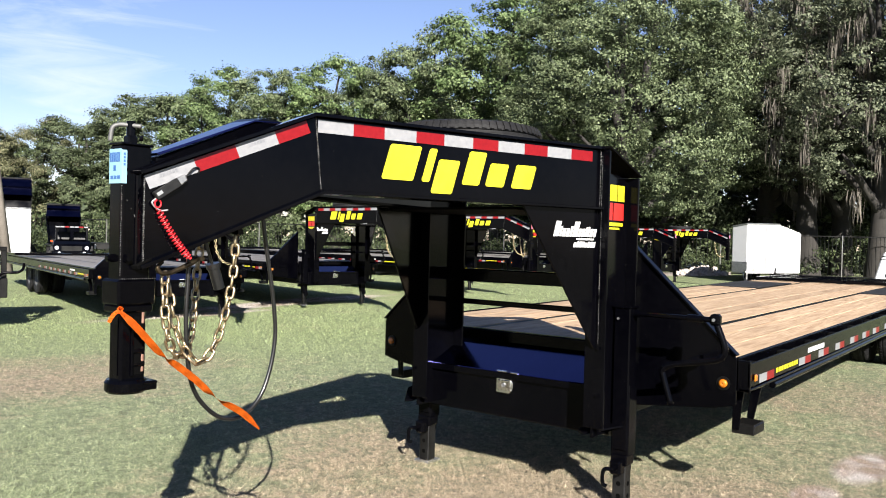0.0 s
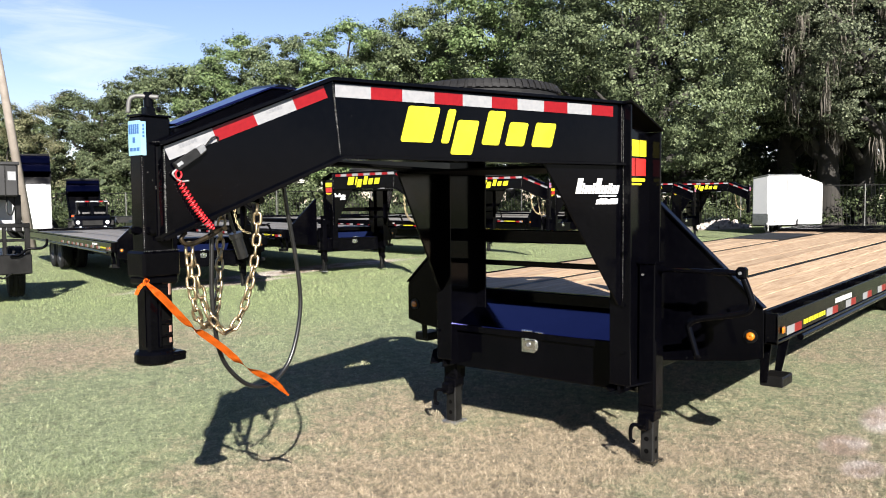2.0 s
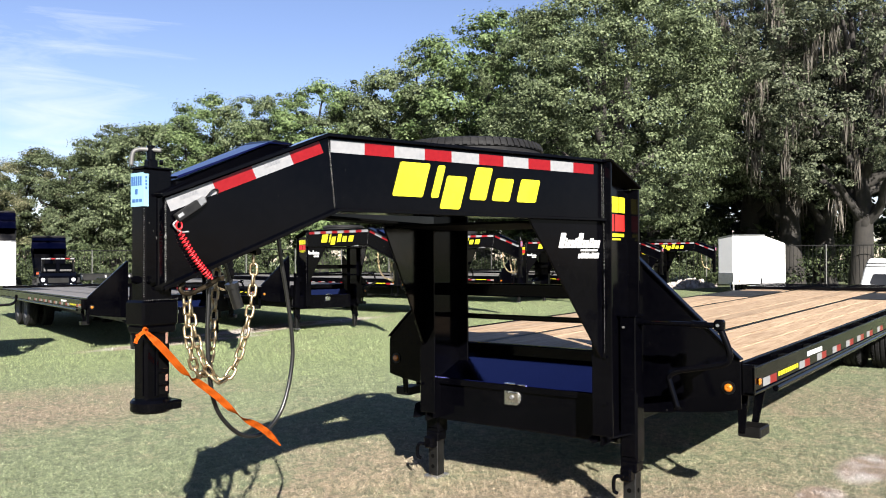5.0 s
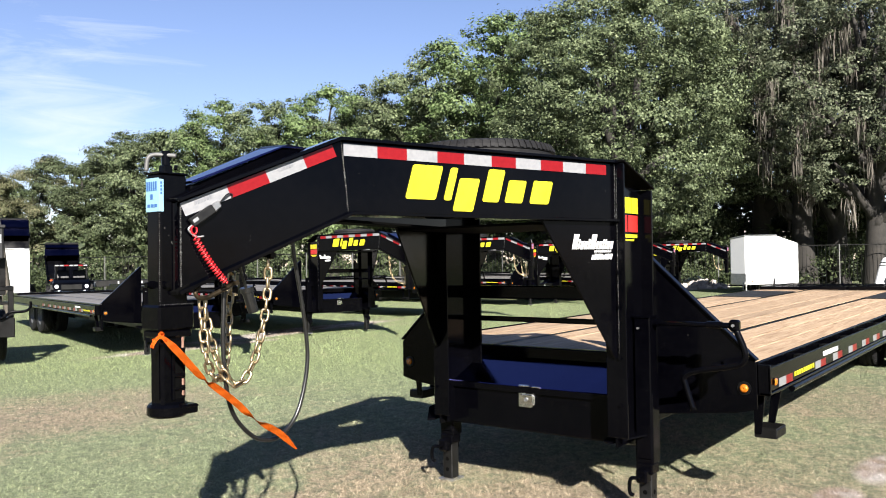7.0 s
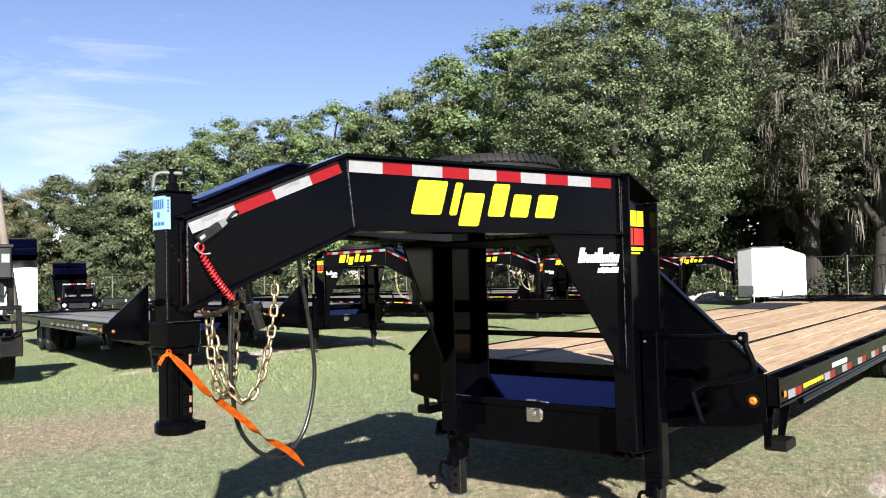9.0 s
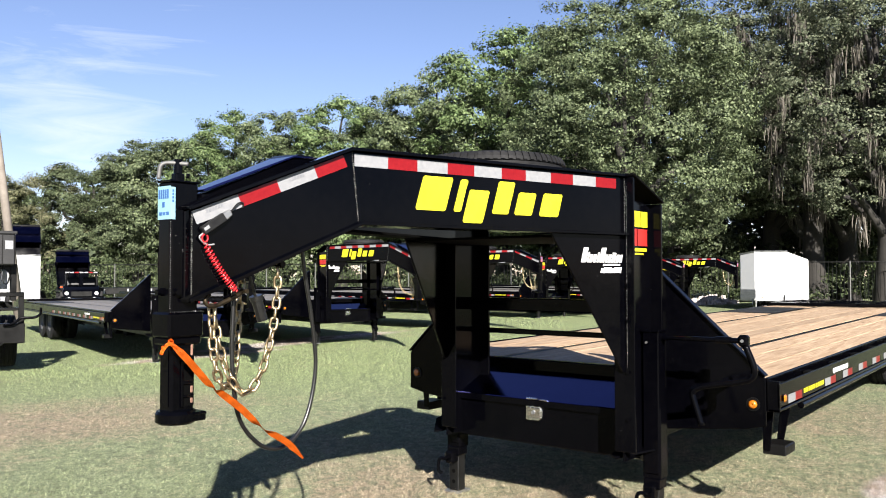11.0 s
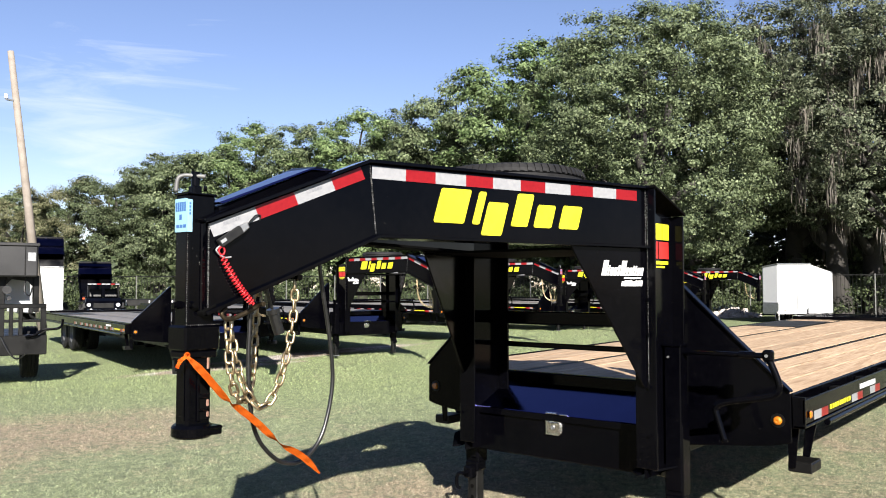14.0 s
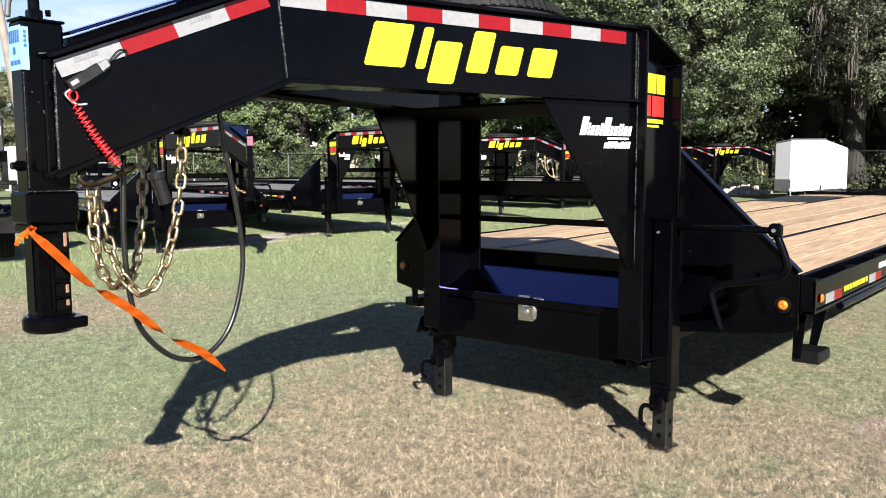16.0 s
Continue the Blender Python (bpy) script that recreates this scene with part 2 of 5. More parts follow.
def leaf_mat(name, c1, c2, c3, through_light=0.25):
    m, n, l, b = nodes_of(name)
    geo, ramp = n.new("ShaderNodeNewGeometry"), n.new("ShaderNodeValToRGB")
    e = ramp.color_ramp.elements
    e[0].color, e[1].color = (*c1, 1), (*c3, 1)
    mid = e.new(0.55)
    mid.color = (*c2, 1)
    l.new(geo.outputs["Random Per Island"], ramp.inputs[0])
    info, hsv, mr = n.new("ShaderNodeObjectInfo"), n.new("ShaderNodeHueSaturation"), n.new("ShaderNodeMapRange")
    mr.inputs[3].default_value, mr.inputs[4].default_value = 0.8, 1.2
    l.new(info.outputs["Random"], mr.inputs[0])
    l.new(mr.outputs[0], hsv.inputs["Value"])
    l.new(ramp.outputs[0], hsv.inputs["Color"])
    l.new(hsv.outputs[0], b.inputs["Base Color"])
    b.inputs["Roughness"].default_value = 0.6
    b.inputs["Specular IOR Level"].default_value = 0.2
    tr, mx, out = n.new("ShaderNodeBsdfTranslucent"), n.new("ShaderNodeMixShader"), n["Material Output"]
    l.new(hsv.outputs[0], tr.inputs[0])
    mx.inputs[0].default_value = through_light
    l.new(b.outputs[0], mx.inputs[1])
    l.new(tr.outputs[0], mx.inputs[2])
    l.new(mx.outputs[0], out.inputs[0])
    return m


M_OAK = leaf_mat("oak_leaves", (0.016, 0.024, 0.01), (0.058, 0.076, 0.036), (0.135, 0.16, 0.088), 0.17)
M_OAK_LIGHT = leaf_mat("bright_leaves", (0.024, 0.041, 0.013), (0.07, 0.104, 0.038), (0.146, 0.188, 0.086), 0.2)
M_DRY_LEAF = leaf_mat("yellowing_leaves", (0.042, 0.047, 0.02), (0.1, 0.105, 0.053), (0.2, 0.19, 0.12))
M_ORANGE = leaf_mat("orange_ribbon", (0.62, 0.125, 0.008), (0.66, 0.15, 0.012), (0.7, 0.18, 0.02), 0.35)
M_OAK_DARK = leaf_mat("dark_oak_leaves", (0.017, 0.024, 0.012), (0.056, 0.067, 0.039), (0.126, 0.138, 0.09), 0.18)
# darker copy of the oak leaves: the wood's inner shade as colour
M_SCRUB = leaf_mat("shade_tinted_leaves", (0.014, 0.021, 0.009), (0.03, 0.042, 0.018), (0.065, 0.08, 0.036), 0.12)
M_MOSS = leaf_mat("spanish_moss", (0.057, 0.0513, 0.0427), (0.095, 0.0855, 0.0722), (0.152, 0.138, 0.116), 0.25)


# places and radii on the lawn: how much drier (or, below nought, greener) than round about
DRY_PATCHES = (
    (-0.75, 2.55, 1.0, 1.15, -0.3), (0.25, 5.2, 1.5, 1.0, 0.36), (-0.3, 0.6, 1.2, 1.1, 0.24), (-0.5, -0.9, 1.7, 0.9, 0.3),
    (1.9, -0.8, 1.4, 0.7, -0.12), (2.6, 3.7, 1.6, 1.1, -0.12), (1.4, -1.3, 0.8, 0.5, 0.14), (-2.0, 1.3, 0.7, 0.7, -0.25), (0.1, -1.05, 0.45, 0.35, -0.2),
    (1.1, 7.1, 1.6, 1.0, -0.1), (4.5, -2.0, 2.5, 0.8, 0.05),
)
BARE_PATCHES = ((1.23, -1.45, 0.2, 0.12), (0.86, -1.62, 0.17, 0.1), (2.05, -1.55, 0.4, 0.16), (7.6, 10.4, 3.2, 0.5), (4.6, 9.4, 1.6, 0.4), (33, 12, 3, 1.5))


def ground_mat(name, blades=False):
    """Mown lawn: green turf with straw-coloured dry patches and a few bare sandy spots."""
    m, n, l, b = nodes_of(name)
    co = n.new("ShaderNodeTexCoord")

    def noise_at(scale, detail, distort=0.0):
        t = n.new("ShaderNodeTexNoise")
        t.inputs["Scale"].default_value, t.inputs["Detail"].default_value = scale, detail
        t.inputs["Distortion"].default_value = distort
        l.new(co.outputs["Object"], t.inputs["Vector"])
        return t.outputs[0]

    def ramp(src, lo, hi, to_lo=0.0, to_hi=1.0):
        r = n.new("ShaderNodeMapRange")
        r.inputs[1].default_value, r.inputs[2].default_value = lo, hi
        r.inputs[3].default_value, r.inputs[4].default_value = to_lo, to_hi
        l.new(src, r.inputs[0])
        return r.outputs[0]

    def mix(f, a, b2):
        x = n.new("ShaderNodeMixRGB")
        l.new(f, x.inputs[0])
        for k, v in ((1, a), (2, b2)):
            if isinstance(v, tuple):
                x.inputs[k].default_value = (*v, 1)
            else:
                l.new(v, x.inputs[k])
        return x.outputs[0]

    def calc(op, a, b2):
        x = n.new("ShaderNodeMath")
        x.operation = op
        for k, v in ((0, a), (1, b2)):
            if isinstance(v, float):
                x.inputs[k].default_value = v
            else:
                l.new(v, x.inputs[k])
        return x.outputs[0]

    big, mid, small, fine = noise_at(0.7, 5, 0.6), noise_at(3.2, 6, 0.3), noise_at(42, 6), noise_at(190, 4)
    tufts = noise_at(13, 5, 0.8)
    green = mix(ramp(small, 0.3, 0.7), (0.085, 0.11, 0.047), (0.234, 0.265, 0.152))
    fresh = mix(ramp(small, 0.3, 0.7), (0.085, 0.118, 0.04), (0.236, 0.28, 0.128))
    straw = mix(ramp(small, 0.3, 0.7), (0.1, 0.078, 0.046), (0.34, 0.28, 0.196))
    sep = n.new("ShaderNodeSeparateXYZ")
    l.new(co.outputs["Object"], sep.inputs[0])
    wave = calc("MULTIPLY", calc("ADD", mid, calc("MULTIPLY", big, 1.2)), 0.9)

    def near_spot(x, y, rx, ry, inner=0.75, outer=1.45):
        dx, dy = calc("DIVIDE", calc("SUBTRACT", sep.outputs[0], float(x)), float(rx)), calc("DIVIDE", calc("SUBTRACT", sep.outputs[1], float(y)), float(ry))
        far = calc("SQRT", calc("ADD", calc("MULTIPLY", dx, dx), calc("MULTIPLY", dy, dy)), 0.0)
        return ramp(calc("ADD", far, calc("SUBTRACT", wave, 0.98)), inner, outer, 1.0, 0.0)

    # the turf nearest the drive is drier, the lot behind it lusher; worn and watered patches between
    lot = calc("ADD", sep.outputs[0], sep.outputs[1])
    dry = calc("ADD", calc("MULTIPLY", mid, 0.7), calc("MULTIPLY", big, 0.9))
    dry = calc("SUBTRACT", dry, ramp(lot, 3.0, 8.5, 0.0, 0.34))
    for x, y, rx, ry, more in DRY_PATCHES:
        dry = calc("ADD", dry, calc("MULTIPLY", near_spot(x, y, rx, ry), float(more)))
    turf = mix(ramp(lot, 5.0, 10.0), green, fresh)
    turf = mix(ramp(calc("ADD", dry, calc("MULTIPLY", calc("SUBTRACT", tufts, 0.5), 0.9)), 0.58, 1.1), turf, straw)
    shade = n.new("ShaderNodeHueSaturation")
    l.new(ramp(tufts, 0.34, 0.62, 0.62, 1.12), shade.inputs["Value"])
    l.new(turf, shade.inputs["Color"])
    turf = shade.outputs[0]
    for x, y, rx, ry in BARE_PATCHES:
        turf = mix(near_spot(x, y, rx, ry, 0.8, 1.2), turf, mix(ramp(mid, 0.4, 0.6), (0.2, 0.15, 0.115), (0.36, 0.33, 0.31)))
    if blades:
        geo, hsv = n.new("ShaderNodeNewGeometry"), n.new("ShaderNodeHueSaturation")
        l.new(ramp(geo.outputs["Random Per Island"], 0.0, 1.0, 0.32, 1.7), hsv.inputs["Value"])
        l.new(turf, hsv.inputs["Color"])
        l.new(hsv.outputs[0], b.inputs["Base Color"])
        b.inputs["Roughness"].default_value = 0.6
        return m
    l.new(mix(ramp(fine, 0.24, 0.54), (0.022, 0.019, 0.01), turf), b.inputs["Base Color"])
    b.inputs["Roughness"].default_value = 0.9
    bp = n.new("ShaderNodeBump")
    bp.inputs["Strength"].default_value, bp.inputs["Distance"].default_value = 0.8, 0.03
    l.new(fine, bp.inputs["Height"])
    l.new(bp.outputs[0], b.inputs["Normal"])
    return m


M_GROUND = ground_mat("mown_lawn")
M_BLADES = ground_mat("grass_blades", True)

# ---- mesh helpers ----


def mesh_of(bm, name, material, smooth=False):
    bmesh.ops.recalc_face_normals(bm, faces=bm.faces)
    me = bpy.data.meshes.new(name)
    bm.to_mesh(me)
    bm.free()
    me.materials.append(material)
    if smooth:
        me.polygons.foreach_set("use_smooth", [True] * len(me.polygons))
    return me


def part(name, bm, material, parent=None, label="", smooth=False):
    ob = new(name, mesh_of(bm, name, material, smooth))
    if parent:
        ob.parent = parent
    if label:
        ob["label"] = label
    return ob


def thing(name, label, category, group="", kind="", at=None):
    ob = new(name)
    ob.empty_display_size = 0.1
    if at is not None:
        ob.matrix_world = at
    return tagged(ob, label, category, group, kind)


def bevel(bm, w, seg=1):
    if w:
        bmesh.ops.bevel(bm, geom=list(bm.edges), offset=w, segments=seg, affect="EDGES", clamp_overlap=True)
    return bm


def box(x0, x1, y0, y1, z0, z1, w=0.004, bm=None):
    """A box with rounded edges, between two corners."""
    b2 = bmesh.new()
    m = Matrix.LocRotScale(((x0 + x1) / 2, (y0 + y1) / 2, (z0 + z1) / 2), None, (abs(x1 - x0), abs(y1 - y0), abs(z1 - z0)))
    bmesh.ops.create_cube(b2, size=1, matrix=m)
    bevel(b2, w)
    return join(bm, b2)


def join(bm, b2):
    if bm is None:
        return b2
    tmp = bpy.data.meshes.new("tmp")
    b2.to_mesh(tmp)
    b2.free()
    bm.from_mesh(tmp)
    bpy.data.meshes.remove(tmp)
    return bm


def slab(outline, depth, place, w=0.003, bm=None):
    """An outline in (u, v) made depth thick; place(u, v, d) gives each corner's place."""
    b2 = bmesh.new()
    front = [b2.verts.new(place(u, v, 0)) for u, v in outline]
    back = [b2.verts.new(place(u, v, depth)) for u, v in outline]
    b2.faces.new(front)
    b2.faces.new(back[::-1])
    k = len(outline)
    for i in range(k):
        b2.faces.new((front[i], back[i], back[(i + 1) % k], front[(i + 1) % k]))
    bmesh.ops.recalc_face_normals(b2, faces=b2.faces)
    bevel(b2, w)
    return join(bm, b2)


def rod(p, q, r, n=12, r2=None, bm=None):
    """A round bar from p to q."""
    p, q = Vector(p), Vector(q)
    b2 = bmesh.new()
    m = Matrix.Translation((p + q) / 2) @ (q - p).to_track_quat("Z", "Y").to_matrix().to_4x4()
    bmesh.ops.create_cone(b2, cap_ends=True, segments=n, radius1=r, radius2=r if r2 is None else r2, depth=(q - p).length, matrix=m)
    return join(bm, b2)


def pipe(points, r, n=8, closed=False, bm=None, taper=None):
    """A round tube along points."""
    b2 = bmesh.new()
    pts = [Vector(p) for p in points]
    rings, up = [], None
    k = len(pts)
    for i, p in enumerate(pts):
        d = (pts[(i + 1) % k] - pts[i - 1]) if closed else (pts[min(i + 1, k - 1)] - pts[max(i - 1, 0)])
        d.normalize()
        if up is None:
            up = d.orthogonal()
        up = (up - d * up.dot(d)).normalized()
        side = d.cross(up)
        rr = r if taper is None else r * taper(i / max(k - 1, 1))
        rings.append([b2.verts.new(p + rr * (math.cos(a) * up + math.sin(a) * side)) for a in (2 * math.pi * j / n for j in range(n))])
    for i in range(k if closed else k - 1):
        a, c = rings[i], rings[(i + 1) % k]
        for j in range(n):
            b2.faces.new((a[j], a[(j + 1) % n], c[(j + 1) % n], c[j]))
    if not closed:
        b2.faces.new(rings[0][::-1])
        b2.faces.new(rings[-1])
    return join(bm, b2)


def weld(p, q, r=0.0042, pitch=0.0075):
    """A row of small overlapping weld beads from p to q, as one mesh."""
    p, q = Vector(p), Vector(q)
    rg, b2 = random.Random(7), bmesh.new()
    count = int((q - p).length / pitch)
    for k in range(count):
        c = p.lerp(q, (k + 0.5) / count)
        s = r * rg.uniform(0.75, 1.2)
        ring = [b2.verts.new(c + Vector(d) * s) for d in ((1, 0, 0), (0, 1, 0), (-1, 0, 0), (0, -1, 0))]
        up, down = b2.verts.new(c + Vector((0, 0, s))), b2.verts.new(c - Vector((0, 0, s)))
        for j in range(4):
            b2.faces.new((ring[j], ring[(j + 1) % 4], up))
            b2.faces.new((ring[(j + 1) % 4], ring[j], down))
    return b2


def smooth_path(points, steps=8):
    """A rounded line through points."""
    pts = [Vector(p) for p in points]
    pts = [2 * pts[0] - pts[1], *pts, 2 * pts[-1] - pts[-2]]
    out = []
    for i in range(1, len(pts) - 2):
        a, b2, c, d = pts[i - 1 : i + 3]
        for s in range(steps):
            t = s / steps
            out.append(0.5 * (2 * b2 + (c - a) * t + (2 * a - 5 * b2 + 4 * c - d) * t * t + (3 * b2 - a - 3 * c + d) * t**3))
    return [*out, pts[-2]]


def lathe(profile, n=32, axis="Y", bm=None):
    """A turned body: profile of (radius, along), closed, round the given axis."""
    b2 = bmesh.new()
    rings = []
    for j in range(n):
        a = 2 * math.pi * j / n
        c, s = math.cos(a), math.sin(a)
        rings.append([b2.verts.new((r * c, h, r * s) if axis == "Y" else (r * c, r * s, h)) for r, h in profile])
    k = len(profile)
    for j in range(n):
        for i in range(k):
            b2.faces.new((rings[j][i], rings[j][(i + 1) % k], rings[(j + 1) % n][(i + 1) % k], rings[(j + 1) % n][i]))
    return join(bm, b2)


def soft(lo, hi, v):
    t = min(max((v - lo) / (hi - lo), 0), 1)
    return t * t * (3 - 2 * t)


def ground_z(x, y):
    """The lie of the land: a low rise under the trailer's rear, a shallow dip behind it, else flat."""
    rise = 0.1 * soft(1.0, 6.5, x) * (1 - soft(11, 17, x)) * soft(-9, -3, y) * (1 - soft(1.5, 5, y))
    dip = -0.07 * soft(8, 11, y) * (1 - soft(17, 22, y)) * soft(-4, 1, x) * (1 - soft(6, 9, x))
    return rise + dip


# ---- ground ----
gx = np.unique(np.concatenate([np.linspace(-400, -14, 12), np.linspace(-14, 24, 96), np.linspace(24, 60, 16), np.linspace(60, 500, 10)]))
gy = np.unique(np.concatenate([np.linspace(-400, -14, 12), np.linspace(-14, 24, 96), np.linspace(24, 60, 16), np.linspace(60, 500, 10)]))
g_verts = [(x, y, ground_z(x, y)) for y in gy for x in gx]
nx = len(gx)
g_faces = [(j * nx + i, j * nx + i + 1, (j + 1) * nx + i + 1, (j + 1) * nx + i) for j in range(len(gy) - 1) for i in range(nx - 1)]
g_mesh = bpy.data.meshes.new("ground")
g_mesh.from_pydata(g_verts, [], g_faces)
g_mesh.materials.append(M_GROUND)
g_mesh.polygons.foreach_set("use_smooth", [True] * len(g_mesh.polygons))
ground = tagged(new("ground", g_mesh), "mown lawn, green with dry straw-coloured patches", "lawn", kind="structure")

# ---- the gooseneck trailer ----
# angle and half width of each neck beam, by side
NECK = {-1: radians(16.31), 1: radians(12.1)}
HALF = {-1: 0.6554, 1: 0.5}


def on_beam(side):
    """Places on a neck beam's outer face: s metres ahead of the riser, z up, d inwards."""
    cn, sn = math.cos(NECK[side]), math.sin(NECK[side])

    def put(s, z, d=0.0):
        x, y = -s * cn + d * sn, -HALF[side] + s * sn + d * cn
        return (x, y if side < 0 else -y, z)

    return put


def tyre_and_rim(parent, name="wheel", label=""):
    """A road wheel on its axle line (y): tyre with grooves, dished rim."""
    hub = part(name, lathe([(0.06, -0.05), (0.1, -0.05), (0.1, 0.06), (0.06, 0.06)], 16), M_RIM, parent, label, True)
    prof = [(0.2, -0.085), (0.235, -0.1), (0.3, -0.113), (0.338, -0.109), (0.364, -0.097), (0.378, -0.078), (0.383, -0.06), (0.376, -0.056), (0.376, -0.046), (0.386, -0.042),
            (0.387, -0.012), (0.377, -0.008), (0.377, 0.008), (0.387, 0.012), (0.386, 0.042), (0.376, 0.046), (0.376, 0.056), (0.383, 0.06),
            (0.378, 0.078), (0.364, 0.097), (0.338, 0.109), (0.3, 0.113), (0.235, 0.1), (0.2, 0.085)]
    tyre = part("tyre", lathe(prof, 40), M_RUBBER, hub, "black rubber tyre", False)
    # shoulder lugs of the tread
    lug = bmesh.new()
    for k in range(64):
        a = 2 * math.pi * k / 64
        for s in (-1, 1):
            slab([(0.375, s * 0.066), (0.388, s * 0.064), (0.384, s * 0.08), (0.371, s * 0.1), (0.36, s * 0.103)], 0.022, lambda r, h, d: (r * math.cos(a + d / 0.38), h, r * math.sin(a + d / 0.38)), 0, lug)
    part("tread", lug, M_RUBBER, tyre)["kind"] = "stuff"
    part("rim", lathe([(0.09, 0.0), (0.15, 0.02), (0.19, 0.06), (0.205, 0.095), (0.215, 0.095), (0.2, 0.0), (0.205, -0.09), (0.195, -0.09), (0.18, 0.0), (0.1, -0.02)], 28), M_RIM, hub, "dark grey steel rim", True)
    return hub


def mark_blocks(side, parent):
    """The maker's mark as six plain slanted yellow blocks."""
    put = on_beam(side)
    # first edge, last edge, foot and top of each block, slanted by 0.3 of the height
    for u0, u1, v0, v1 in ((0.0, 0.18, 0.0, 0.148), (0.2, 0.246, 0.0, 0.145), (0.262, 0.391, -0.046, 0.102), (0.415, 0.525, 0.0, 0.15), (0.547, 0.67, 0.0, 0.106), (0.7, 0.84, 0.0, 0.11)):
        c = 0.007
        u1 -= 0.13 * (u1 - u0)
        pts = [(u0, v0 + c), (u0 + c, v0), (u1 - c, v0), (u1, v0 + c), (u1, v1 - c), (u1 - c, v1), (u0 + c, v1), (u0, v1 - c)]
        pts = [(u + 0.3 * v, v) for u, v in pts]
        pts = [(1.235 - u, 1.635 + v) if side < 0 else (0.325 + u, 1.635 + v) for u, v in pts]
        part("mark_block", slab(pts, 0.0025, lambda s, z, d: put(s, z, -0.001 - d), 0), M_YELLOW, parent, "slanted yellow vinyl block")


def deck_rise(x):
    return 0.0095 * max(0.0, x - 0.5)


DECK = 0.81
DECK_END = 10.4


